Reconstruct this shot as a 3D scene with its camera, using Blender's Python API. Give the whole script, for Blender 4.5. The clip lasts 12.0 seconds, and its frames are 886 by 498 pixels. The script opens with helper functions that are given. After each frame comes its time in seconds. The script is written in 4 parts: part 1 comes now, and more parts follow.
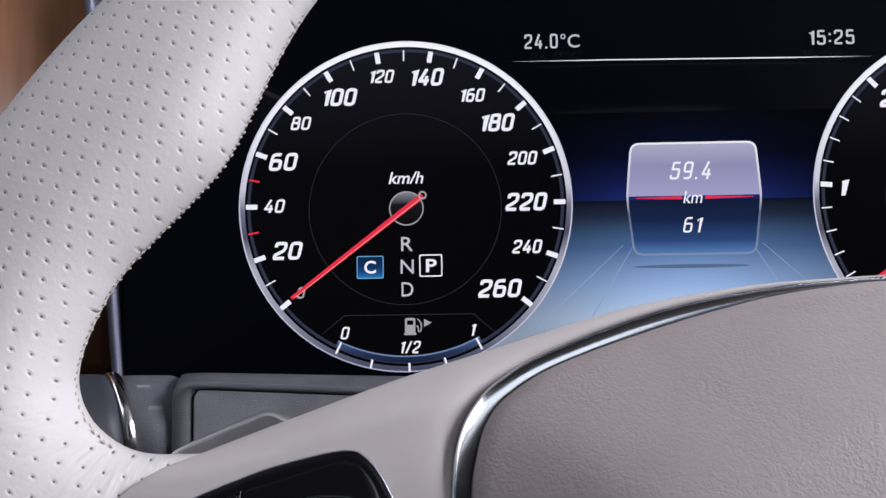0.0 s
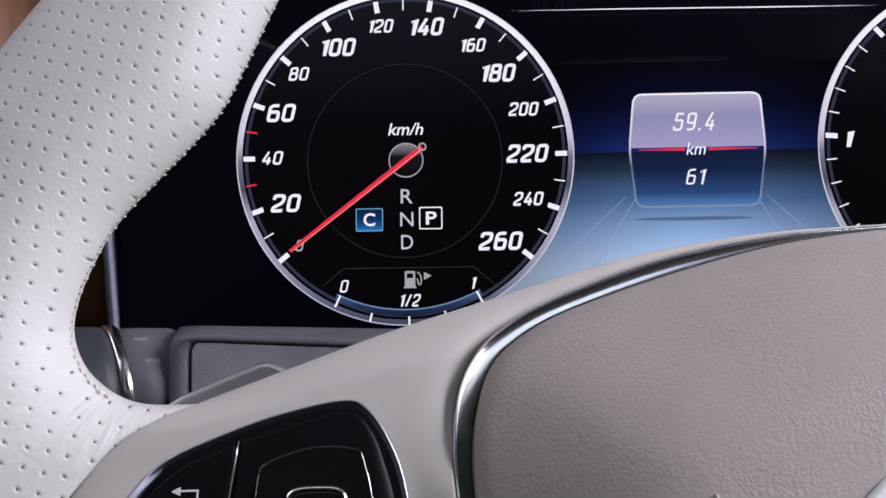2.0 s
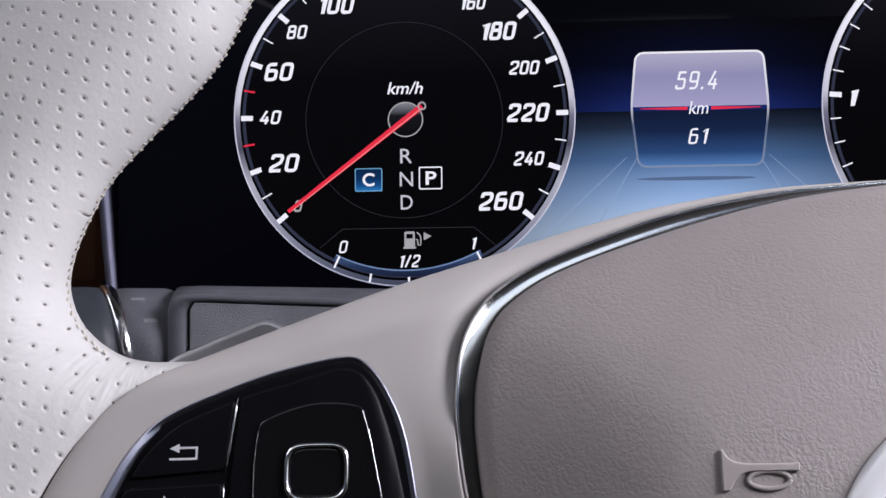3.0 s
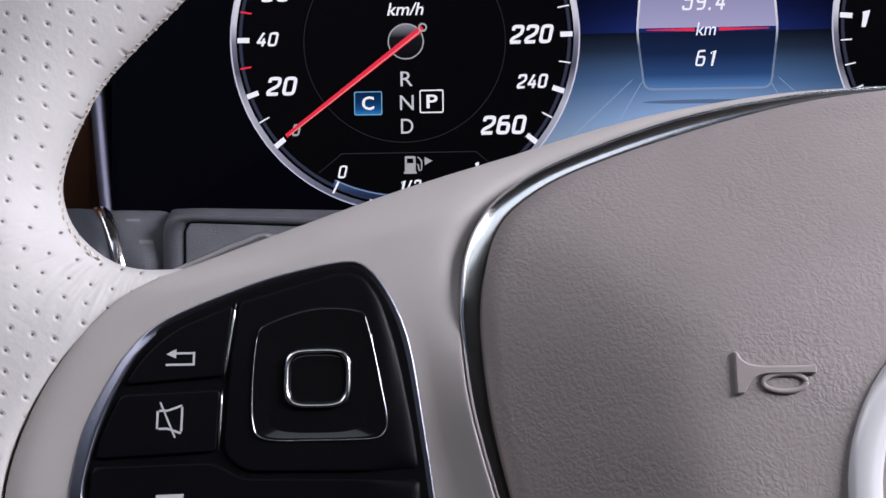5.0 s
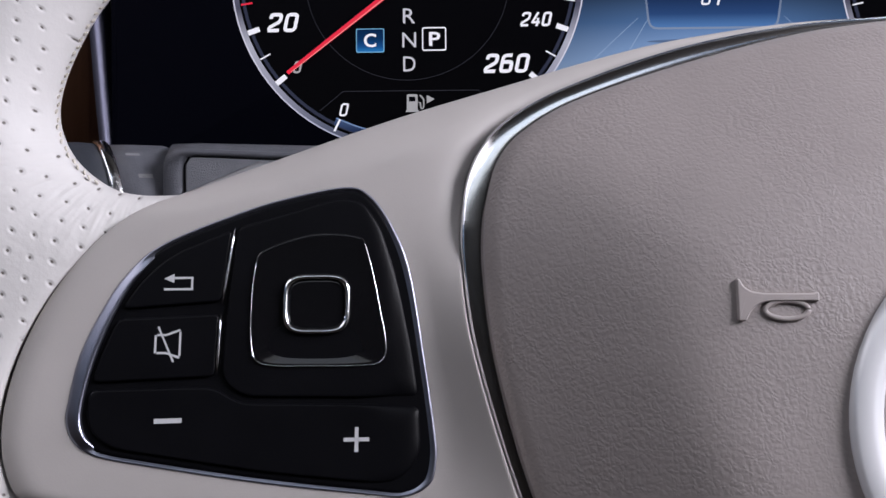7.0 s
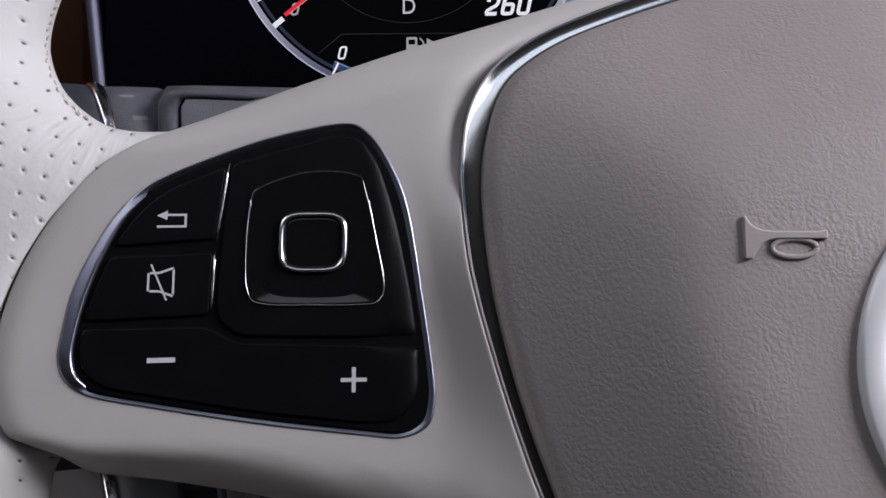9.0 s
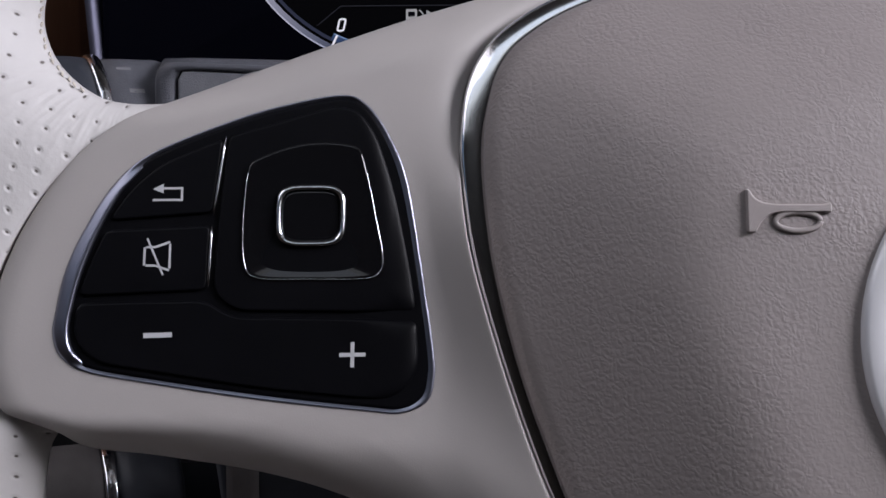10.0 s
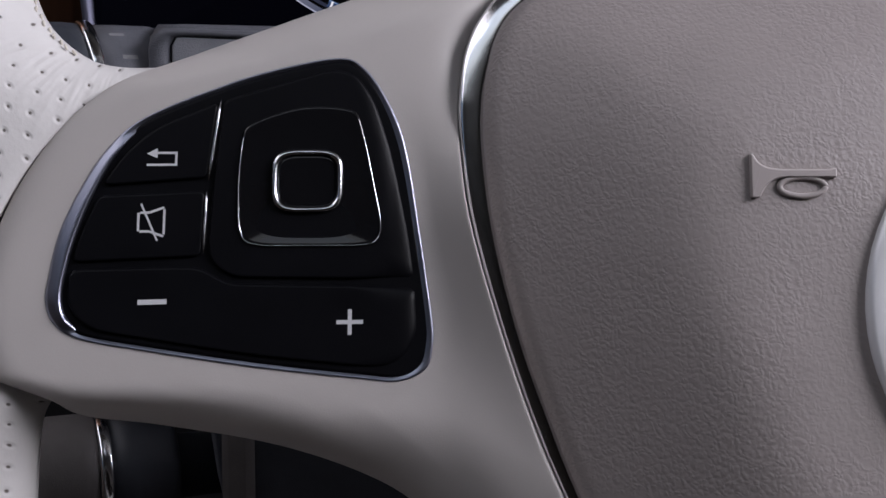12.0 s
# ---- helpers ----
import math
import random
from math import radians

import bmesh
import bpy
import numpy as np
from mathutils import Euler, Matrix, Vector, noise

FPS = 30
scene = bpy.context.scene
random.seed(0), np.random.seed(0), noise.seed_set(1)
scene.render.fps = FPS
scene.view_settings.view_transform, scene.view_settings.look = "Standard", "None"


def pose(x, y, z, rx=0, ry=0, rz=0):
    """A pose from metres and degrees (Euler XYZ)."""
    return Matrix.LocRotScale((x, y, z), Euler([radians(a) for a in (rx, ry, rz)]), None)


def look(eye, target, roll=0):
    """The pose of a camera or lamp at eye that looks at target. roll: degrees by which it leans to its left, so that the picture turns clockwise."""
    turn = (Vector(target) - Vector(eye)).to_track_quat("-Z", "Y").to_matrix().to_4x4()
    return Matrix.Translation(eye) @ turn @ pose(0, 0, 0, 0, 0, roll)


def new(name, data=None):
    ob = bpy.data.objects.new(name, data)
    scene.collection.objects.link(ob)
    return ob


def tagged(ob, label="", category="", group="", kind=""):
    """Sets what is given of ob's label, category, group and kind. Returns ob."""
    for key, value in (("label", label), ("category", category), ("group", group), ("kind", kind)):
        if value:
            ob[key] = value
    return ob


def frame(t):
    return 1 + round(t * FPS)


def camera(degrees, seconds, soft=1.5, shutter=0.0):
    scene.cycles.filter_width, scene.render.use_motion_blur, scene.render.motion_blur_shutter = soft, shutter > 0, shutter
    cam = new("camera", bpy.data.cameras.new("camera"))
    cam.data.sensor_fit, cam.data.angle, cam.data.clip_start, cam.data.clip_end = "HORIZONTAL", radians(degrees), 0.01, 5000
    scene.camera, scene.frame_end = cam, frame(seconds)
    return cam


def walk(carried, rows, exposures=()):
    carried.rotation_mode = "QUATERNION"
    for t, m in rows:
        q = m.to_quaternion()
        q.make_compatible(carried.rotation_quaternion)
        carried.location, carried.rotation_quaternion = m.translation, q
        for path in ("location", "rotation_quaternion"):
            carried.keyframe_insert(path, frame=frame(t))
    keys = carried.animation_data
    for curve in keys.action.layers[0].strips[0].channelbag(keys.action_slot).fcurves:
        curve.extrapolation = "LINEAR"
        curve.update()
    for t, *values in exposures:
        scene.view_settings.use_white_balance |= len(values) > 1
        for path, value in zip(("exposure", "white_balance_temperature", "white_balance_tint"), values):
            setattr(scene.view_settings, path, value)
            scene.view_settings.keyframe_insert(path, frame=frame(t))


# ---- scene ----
cam = camera(38.0, 12.0)

# All plan numbers below are centimetres on the dashboard: x right, y ahead, z up from the speedometer's centre.
CM = 0.01
LIFT = Vector((0, 0, 0.95))


def P(x, y, z):
    return Vector((x, y, z)) * CM + LIFT


def eye_row(t, x, y, z, yaw, pitch, roll):
    a, b = radians(yaw), radians(pitch)
    eye = P(x, y, z)
    ahead = Vector((-math.sin(a) * math.cos(b), math.cos(a) * math.cos(b), math.sin(b)))
    return t, look(eye, eye + ahead, roll)


PATH = [
    (0.0, 2.478, -37.148, -5.505, 2.138, 6.420, -0.723),
    (0.5, 2.484, -37.107, -5.496, 2.150, 6.218, -0.694),
    (1.0, 2.478, -37.011, -5.534, 2.162, 5.858, -0.703),
    (1.5, 2.452, -36.892, -5.605, 2.137, 5.335, -0.698),
    (2.0, 2.428, -36.717, -5.697, 2.116, 4.668, -0.738),
    (2.5, 2.381, -36.541, -5.814, 2.063, 4.027, -0.738),
    (3.0, 2.337, -36.391, -5.916, 2.011, 3.283, -0.767),
    (5.0, 2.163, -35.643, -6.876, 1.879, 1.551, -0.800),
    (5.5, 2.131, -35.526, -7.021, 1.868, 1.125, -0.613),
    (6.0, 2.160, -35.499, -7.116, 1.962, 0.530, -0.421),
    (6.5, 2.187, -35.518, -7.251, 2.009, 0.134, -0.430),
    (7.0, 2.182, -35.455, -7.384, 2.007, -0.326, -0.361),
    (9.0, 2.182, -34.987, -7.725, 2.038, -2.176, -0.224),
    (9.5, 2.189, -34.870, -7.724, 2.065, -2.763, -0.242),
    (10.0, 2.197, -34.763, -7.747, 2.083, -3.309, -0.252),
    (10.5, 2.194, -34.663, -7.790, 2.059, -3.700, -0.240),
    (11.0, 2.160, -34.595, -7.869, 1.961, -3.918, -0.190),
    (11.5, 2.128, -34.533, -7.907, 1.866, -4.139, -0.179),
    (12.0, 2.124, -34.480, -7.893, 1.845, -4.450, -0.190),
]
walk(cam, [eye_row(*row) for row in PATH],
     exposures=[(0.0, 0.0), (3.0, 0.0), (5.5, 0.0), (7.0, -0.02), (9.0, -0.2), (12.0, -0.33)])

# ---- world and lights ----
world = bpy.data.worlds.new("world")
scene.world = world
world.use_nodes = True
wn = world.node_tree
sky = wn.nodes.new("ShaderNodeTexSky")
sky.sky_type, sky.sun_disc = "NISHITA", False
sky.sun_elevation, sky.sun_rotation = radians(32), radians(115)
wn.links.new(sky.outputs["Color"], wn.nodes["Background"].inputs["Color"])
wn.nodes["Background"].inputs["Strength"].default_value = 0.08

sun = new("sun", bpy.data.lights.new("sun", "SUN"))
sun.data.energy, sun.data.angle, sun.data.color = 0.5, radians(15), (1.0, 0.96, 0.9)
sun.matrix_world = look((5.0, -2.4, 4.4), (0, 0, 1))


def window_light(name, eye, target, sx, sy, watts, colour):
    lamp = new(name, bpy.data.lights.new(name, "AREA"))
    lamp.data.shape, lamp.data.size, lamp.data.size_y = "RECTANGLE", sx, sy
    lamp.data.energy, lamp.data.color = watts, colour
    lamp.matrix_world = look(eye, target)
    return lamp


window_light("passenger_window_light", (1.04, -0.40, 1.40), (0.0, -0.15, 0.90), 1.0, 0.26, 23.5, (0.90, 0.885, 1.0))
# added overhead fill lamp; no roof window is known
window_light("overhead_fill_light", (0.0, -0.78, 1.56), (0.0, -0.15, 0.88), 0.62, 0.40, 0.8, (0.88, 0.93, 1.0))
window_light("side_window_light", (-0.43, -0.30, 1.36), (0.0, -0.15, 0.88), 0.8, 0.30, 1.6, (0.95, 0.91, 0.98))
window_light("windscreen_light", (0.3, 0.50, 1.42), (0.1, -0.3, 0.9), 1.2, 0.30, 4.0, (0.88, 0.92, 1.0))


# ---- materials ----
def mat(name, colour, rough=0.5, metal=0.0, spec=0.5, coat=0.0):
    m = bpy.data.materials.new(name)
    m.use_nodes = True
    b = m.node_tree.nodes["Principled BSDF"]
    b.inputs["Base Color"].default_value = (*colour, 1)
    b.inputs["Roughness"].default_value = rough
    b.inputs["Metallic"].default_value = metal
    b.inputs["Specular IOR Level"].default_value = spec
    b.inputs["Coat Weight"].default_value = coat
    return m


def node(m, kind, **values):
    n = m.node_tree.nodes.new(kind)
    for key, value in values.items():
        n.inputs[key.replace("_", " ")].default_value = value
    return n


def math_node(m, op, a, b=None):
    n = m.node_tree.nodes.new("ShaderNodeMath")
    n.operation = op
    for k, v in enumerate((a, b)):
        if v is None:
            continue
        if isinstance(v, (int, float)):
            n.inputs[k].default_value = v
        else:
            m.node_tree.links.new(v, n.inputs[k])
    return n.outputs[0]


def bsdf(m):
    return m.node_tree.nodes["Principled BSDF"]


def coords(m, which="Object"):
    return m.node_tree.nodes.new("ShaderNodeTexCoord").outputs[which]


def noise_out(m, co, scale, detail=4.0, rough=0.55):
    n = node(m, "ShaderNodeTexNoise", Scale=scale, Detail=detail, Roughness=rough)
    m.node_tree.links.new(co, n.inputs["Vector"])
    return n.outputs["Fac"]


def vary(m, co, colour, scale, amount, rough=None):
    """Mottles the colour, and the gloss where rough is given, by noise."""
    f = noise_out(m, co, scale)
    ramp = m.node_tree.nodes.new("ShaderNodeValToRGB")
    ramp.color_ramp.elements[0].position, ramp.color_ramp.elements[1].position = 0.3, 0.7
    ramp.color_ramp.elements[0].color = (*[c * (1 - amount) for c in colour], 1)
    ramp.color_ramp.elements[1].color = (*[min(1, c * (1 + amount)) for c in colour], 1)
    m.node_tree.links.new(f, ramp.inputs["Fac"])
    m.node_tree.links.new(ramp.outputs["Color"], bsdf(m).inputs["Base Color"])
    if rough:
        r = math_node(m, "MULTIPLY_ADD", noise_out(m, co, scale * 3.1), rough[1] - rough[0])
        r.node.inputs[2].default_value = rough[0]
        m.node_tree.links.new(r, bsdf(m).inputs["Roughness"])
    return ramp.outputs["Color"]


def bump(m, height, strength, distance, over=None):
    n = node(m, "ShaderNodeBump", Strength=strength, Distance=distance)
    m.node_tree.links.new(height, n.inputs["Height"])
    if over:
        m.node_tree.links.new(over, n.inputs["Normal"])
    m.node_tree.links.new(n.outputs["Normal"], bsdf(m).inputs["Normal"])
    return n.outputs["Normal"]


CREAM = (0.46, 0.43, 0.412)


def smooth_trim():
    m = mat("soft_touch_cream_plastic", CREAM, 0.42, spec=0.4)
    co = coords(m)
    vary(m, co, CREAM, 60, 0.03, (0.36, 0.48))
    bump(m, noise_out(m, co, 3500, 2), 0.08, 0.0002)
    return m


def grained_leather():
    m = mat("grained_cream_leather", CREAM, 0.5, spec=0.4)
    co = coords(m)
    vary(m, co, (0.325, 0.288, 0.278), 80, 0.04, (0.42, 0.56))
    warp = node(m, "ShaderNodeTexNoise", Scale=520.0, Detail=2.0)
    m.node_tree.links.new(co, warp.inputs["Vector"])
    mix = node(m, "ShaderNodeVectorMath")
    mix.operation = "MULTIPLY_ADD"
    mix.inputs[1].default_value = (0.0017, 0.0017, 0.0017)
    m.node_tree.links.new(warp.outputs["Color"], mix.inputs[0])
    m.node_tree.links.new(co, mix.inputs[2])
    v = node(m, "ShaderNodeTexVoronoi", Scale=1450.0)
    v.feature = "SMOOTH_F1"
    v.inputs["Smoothness"].default_value = 0.45
    m.node_tree.links.new(mix.outputs[0], v.inputs["Vector"])
    cell = math_node(m, "MULTIPLY", v.outputs["Distance"], -1.0)
    # the embossing runs deeper in some patches than in others
    depth = node(m, "ShaderNodeMapRange")
    depth.inputs["From Min"].default_value, depth.inputs["From Max"].default_value = 0.35, 0.65
    depth.inputs["To Min"].default_value, depth.inputs["To Max"].default_value = 0.4, 1.0
    m.node_tree.links.new(noise_out(m, co, 55, 2), depth.inputs["Value"])
    first = bump(m, math_node(m, "MULTIPLY", cell, depth.outputs[0]), 0.34, 0.00036)
    bump(m, noise_out(m, co, 700, 3), 0.16, 0.0003, first)
    return m


def perforated_leather():
    """Staggered pin holes laid out along the rim's own length and girth."""
    m = mat("perforated_cream_leather", CREAM, 0.5, spec=0.35)
    co = coords(m)
    uv = coords(m, "UV")
    base = vary(m, co, (0.56, 0.54, 0.525), 90, 0.04, (0.45, 0.6))
    split = m.node_tree.nodes.new("ShaderNodeSeparateXYZ")
    wob = node(m, "ShaderNodeTexNoise", Scale=120.0, Detail=1.0)
    m.node_tree.links.new(uv, wob.inputs["Vector"])
    add = node(m, "ShaderNodeVectorMath")
    add.operation = "MULTIPLY_ADD"
    add.inputs[1].default_value = (0.0018, 0.0018, 0)
    m.node_tree.links.new(wob.outputs["Color"], add.inputs[0])
    m.node_tree.links.new(uv, add.inputs[2])
    m.node_tree.links.new(add.outputs[0], split.inputs[0])
    sx, sy = 1 / 0.0042, 1 / 0.0026
    v = math_node(m, "MULTIPLY", split.outputs["Y"], sy)
    row = math_node(m, "FLOOR", v)
    odd = math_node(m, "MULTIPLY", math_node(m, "MODULO", math_node(m, "ABSOLUTE", row), 2.0), 0.5)
    u = math_node(m, "ADD", math_node(m, "MULTIPLY", split.outputs["X"], sx), odd)
    du = math_node(m, "MULTIPLY", math_node(m, "SUBTRACT", math_node(m, "FRACT", u), 0.5), 0.0042)
    dv = math_node(m, "MULTIPLY", math_node(m, "SUBTRACT", math_node(m, "FRACT", v), 0.5), 0.0026)
    du = math_node(m, "MULTIPLY", du, 1.5)
    r = math_node(m, "SQRT", math_node(m, "ADD", math_node(m, "MULTIPLY", du, du), math_node(m, "MULTIPLY", dv, dv)))
    hole = node(m, "ShaderNodeMapRange")
    hole.inputs["From Min"].default_value, hole.inputs["From Max"].default_value = 0.00016, 0.00040
    m.node_tree.links.new(r, hole.inputs["Value"])
    dip = node(m, "ShaderNodeMapRange")
    dip.interpolation_type = "SMOOTHERSTEP"
    dip.inputs["From Min"].default_value, dip.inputs["From Max"].default_value = 0.0000, 0.0010
    m.node_tree.links.new(r, dip.inputs["Value"])
    mix = m.node_tree.nodes.new("ShaderNodeMix")
    mix.data_type = "RGBA"
    m.node_tree.links.new(hole.outputs[0], mix.inputs["Factor"])
    mix.inputs[6].default_value = (0.10, 0.085, 0.075, 1)
    m.node_tree.links.new(base, mix.inputs[7])
    m.node_tree.links.new(mix.outputs[2], bsdf(m).inputs["Base Color"])
    first = bump(m, dip.outputs[0], 0.5, 0.0003)
    second = bump(m, noise_out(m, co, 900, 3), 0.15, 0.0003, first)
    # short creases fan out where the hide is drawn round the end of the opening
    here = m.node_tree.nodes.new("ShaderNodeSeparateXYZ")
    m.node_tree.links.new(co, here.inputs[0])
    px = math_node(m, "ADD", here.outputs["X"], 0.1385)
    pz = math_node(m, "SUBTRACT", here.outputs["Z"], 0.0455)
    ang = math_node(m, "ARCTAN2", pz, px)
    rad = math_node(m, "SQRT", math_node(m, "ADD", math_node(m, "MULTIPLY", px, px), math_node(m, "MULTIPLY", pz, pz)))
    polar = m.node_tree.nodes.new("ShaderNodeCombineXYZ")
    m.node_tree.links.new(math_node(m, "MULTIPLY", ang, 9.0), polar.inputs[0])
    m.node_tree.links.new(math_node(m, "MULTIPLY", rad, 130.0), polar.inputs[1])
    fold = noise_out(m, polar.outputs[0], 1.3, 1.0)
    rise, fall, low = (node(m, "ShaderNodeMapRange") for _ in range(3))
    for n, lo, hi, src in ((rise, 0.0115, 0.0145, rad), (fall, 0.025, 0.017, rad), (low, 0.0, -0.006, pz)):
        n.inputs["From Min"].default_value, n.inputs["From Max"].default_value = lo, hi
        m.node_tree.links.new(src, n.inputs["Value"])
    where = math_node(m, "MULTIPLY", math_node(m, "MULTIPLY", rise.outputs[0], fall.outputs[0]), low.outputs[0])
    bump(m, math_node(m, "MULTIPLY", fold, where), 0.5, 0.0009, second)
    return m


def chrome():
    m = mat("satin_chrome", (0.80, 0.80, 0.82), 0.16, 1.0)
    co = coords(m)
    vary(m, co, (0.80, 0.80, 0.82), 200, 0.02, (0.12, 0.22))
    return m


def dark_plastic(name, colour, rough, grain, spec=0.3):
    m = mat(name, colour, rough, spec=spec)
    co = coords(m)
    vary(m, co, colour, 120, 0.12, (rough - 0.06, rough + 0.08))
    if grain:
        bump(m, noise_out(m, co, 2600, 2), grain, 0.0004)
    return m


def wood():
    m = mat("brown_open_pore_wood", (0.16, 0.07, 0.035), 0.4)
    co = coords(m)
    w = node(m, "ShaderNodeTexNoise", Scale=40.0, Detail=6.0)
    st = node(m, "ShaderNodeMapping")
    st.inputs["Scale"].default_value = (8, 8, 0.6)
    m.node_tree.links.new(co, st.inputs["Vector"])
    m.node_tree.links.new(st.outputs[0], w.inputs["Vector"])
    ramp = m.node_tree.nodes.new("ShaderNodeValToRGB")
    ramp.color_ramp.elements[0].color, ramp.color_ramp.elements[1].color = (0.24, 0.10, 0.05, 1), (0.46, 0.23, 0.13, 1)
    m.node_tree.links.new(w.outputs["Fac"], ramp.inputs["Fac"])
    m.node_tree.links.new(ramp.outputs[0], bsdf(m).inputs["Base Color"])
    bump(m, w.outputs["Fac"], 0.2, 0.0006)
    return m


def glow(name, colour, strength=1.0):
    """Lit display ink."""
    m = mat(name, (0.002, 0.002, 0.002), 0.4, spec=0.04)
    bsdf(m).inputs["Emission Color"].default_value = (*colour, 1)
    bsdf(m).inputs["Emission Strength"].default_value = strength
    return m


def display_gradient(name, axis, stops, strength=1.0, fade=None):
    """Display ink whose colour runs along an axis of the object; stops in centimetres. fade: centre and half width of a falloff in x."""
    m = glow(name, (1, 1, 1), strength)
    split = m.node_tree.nodes.new("ShaderNodeSeparateXYZ")
    m.node_tree.links.new(coords(m), split.inputs[0])
    lo, hi = stops[0][0], stops[-1][0]
    rng = node(m, "ShaderNodeMapRange")
    rng.inputs["From Min"].default_value, rng.inputs["From Max"].default_value = lo * CM, hi * CM
    m.node_tree.links.new(split.outputs[axis], rng.inputs["Value"])
    ramp = m.node_tree.nodes.new("ShaderNodeValToRGB")
    el = ramp.color_ramp.elements
    while len(el) < len(stops):
        el.new(0.5)
    for e, (where, colour) in zip(el, stops):
        e.position, e.color = (where - lo) / (hi - lo), (*colour, 1)
    m.node_tree.links.new(rng.outputs[0], ramp.inputs["Fac"])
    out = ramp.outputs["Color"]
    m.node_tree.links.new(out, bsdf(m).inputs["Emission Color"])
    if fade:
        d = math_node(m, "ABSOLUTE", math_node(m, "SUBTRACT", split.outputs["X"], fade[0] * CM))
        f = node(m, "ShaderNodeMapRange")
        f.interpolation_type = "SMOOTHSTEP"
        f.inputs["From Min"].default_value, f.inputs["From Max"].default_value = 0.0, fade[1] * CM
        f.inputs["To Min"].default_value, f.inputs["To Max"].default_value = strength, strength * fade[2]
        m.node_tree.links.new(d, f.inputs["Value"])
        m.node_tree.links.new(f.outputs[0], bsdf(m).inputs["Emission Strength"])
    return m


M_TRIM, M_PAD, M_RIM, M_CHROME = smooth_trim(), grained_leather(), perforated_leather(), chrome()
M_HORN = mat("smooth_cream_leather", (0.36, 0.32, 0.308), 0.45, spec=0.4)
vary(M_HORN, coords(M_HORN), (0.36, 0.32, 0.308), 300, 0.05, (0.4, 0.5))
M_STITCH = mat("cream_thread", (0.60, 0.55, 0.48), 0.8)
M_BUTTON = dark_plastic("matt_black_button_plastic", (0.0036, 0.0036, 0.0048), 0.36, 0.05, 0.10)
M_GLOSS = mat("piano_black_plastic", (0.006, 0.006, 0.007), 0.08, spec=0.5)
M_PRINT = mat("white_printed_symbol", (0.58, 0.58, 0.60), 0.5)
M_SHROUD = dark_plastic("textured_anthracite_plastic", (0.12, 0.124, 0.142), 0.42, 0.45)
M_PANEL = dark_plastic("grained_grey_plastic", (0.23, 0.235, 0.26), 0.48, 0.6)
M_KNOB = dark_plastic("dark_grey_knob_plastic", (0.040, 0.044, 0.054), 0.42, 0.2)
M_GREY = dark_plastic("light_grey_plastic", (0.13, 0.12, 0.118), 0.5, 0.2)
M_WOOD = wood()
M_GLASS = mat("black_display_glass", (0.002, 0.002, 0.003), 0.10, spec=0.05)
# a faint blue emission added to the glass lifts its black
bsdf(M_GLASS).inputs["Emission Color"].default_value = (0.0010, 0.0011, 0.0026, 1)
bsdf(M_GLASS).inputs["Emission Strength"].default_value = 1.0
M_BEZEL = mat("brushed_dark_silver_bezel", (0.13, 0.13, 0.18), 0.5, 0.7)
M_SATIN = mat("satin_frame_metal", (0.30, 0.31, 0.38), 0.32, 1.0)
M_MARK = mat("grey_printed_mark", (0.22, 0.22, 0.23), 0.6)
M_DASH = dark_plastic("black_dash_leather", (0.012, 0.012, 0.014), 0.6, 0.4)
M_CABIN = dark_plastic("dark_cabin_lining", (0.022, 0.015, 0.011), 0.8, 0.2)
# unseen overhead; kept dark so that the chrome reflects little
M_HEAD = dark_plastic("darkened_headliner_cloth", (0.085, 0.078, 0.072), 0.9, 0.2)
M_WHITE = glow("white_display_ink", (0.90, 0.89, 1.0), 0.95)
M_DIMWHITE = glow("grey_display_ink", (0.62, 0.61, 0.66), 0.6)
M_FAINT = glow("faint_display_ink", (0.022, 0.022, 0.030), 1.0)
M_FACE = display_gradient("dial_face_ink", "Z", [(-4.7, (0.0005, 0.0005, 0.001)), (1.0, (0.001, 0.001, 0.002)), (4.7, (0.007, 0.007, 0.011))])
M_RED = glow("red_display_ink", (0.78, 0.028, 0.065), 1.0)
M_LETTER = glow("pale_letter_ink", (0.62, 0.61, 0.70), 0.9)
M_BADGE = glow("badge_edge_ink", (0.16, 0.38, 0.62), 1.0)
M_HUB = display_gradient("hub_ink", "Z", [(-0.62, (0.002, 0.002, 0.003)), (0.0, (0.008, 0.008, 0.012)), (0.36, (0.22, 0.22, 0.27))])
M_PINK = glow("pale_red_display_ink", (0.85, 0.25, 0.25), 1.0)
M_RING = display_gradient("silver_ring_ink", "Z", [(-4.9, (0.05, 0.055, 0.09)), (-4.2, (0.10, 0.11, 0.17)), (-3.0, (0.30, 0.30, 0.40)), (-1.9, (0.40, 0.40, 0.50)), (-0.9, (0.07, 0.07, 0.11)), (-0.1, (0.16, 0.16, 0.23)), (0.5, (0.56, 0.55, 0.66)), (2.2, (0.80, 0.79, 0.90)), (4.9, (0.93, 0.92, 1.0))])
M_RINGOUT = display_gradient("ring_edge_ink", "Z", [(-4.9, (0.36, 0.37, 0.52)), (-2.0, (0.62, 0.61, 0.74)), (0.5, (0.52, 0.51, 0.66)), (4.9, (0.85, 0.84, 0.94))])
M_RINGIN = glow("dark_ring_ink", (0.03, 0.034, 0.062), 1.0)
M_FLOORINK = display_gradient("blue_floor_ink", "Z", [(-5.2, (0.74, 0.82, 0.94)), (-3.4, (0.52, 0.67, 0.94)), (-2.4, (0.27, 0.41, 0.70)), (-1.4, (0.075, 0.155, 0.34)), (-0.5, (0.017, 0.030, 0.065)), (0.0, (0.004, 0.006, 0.015))], 1.0, (8.3, 5.8, 0.4))
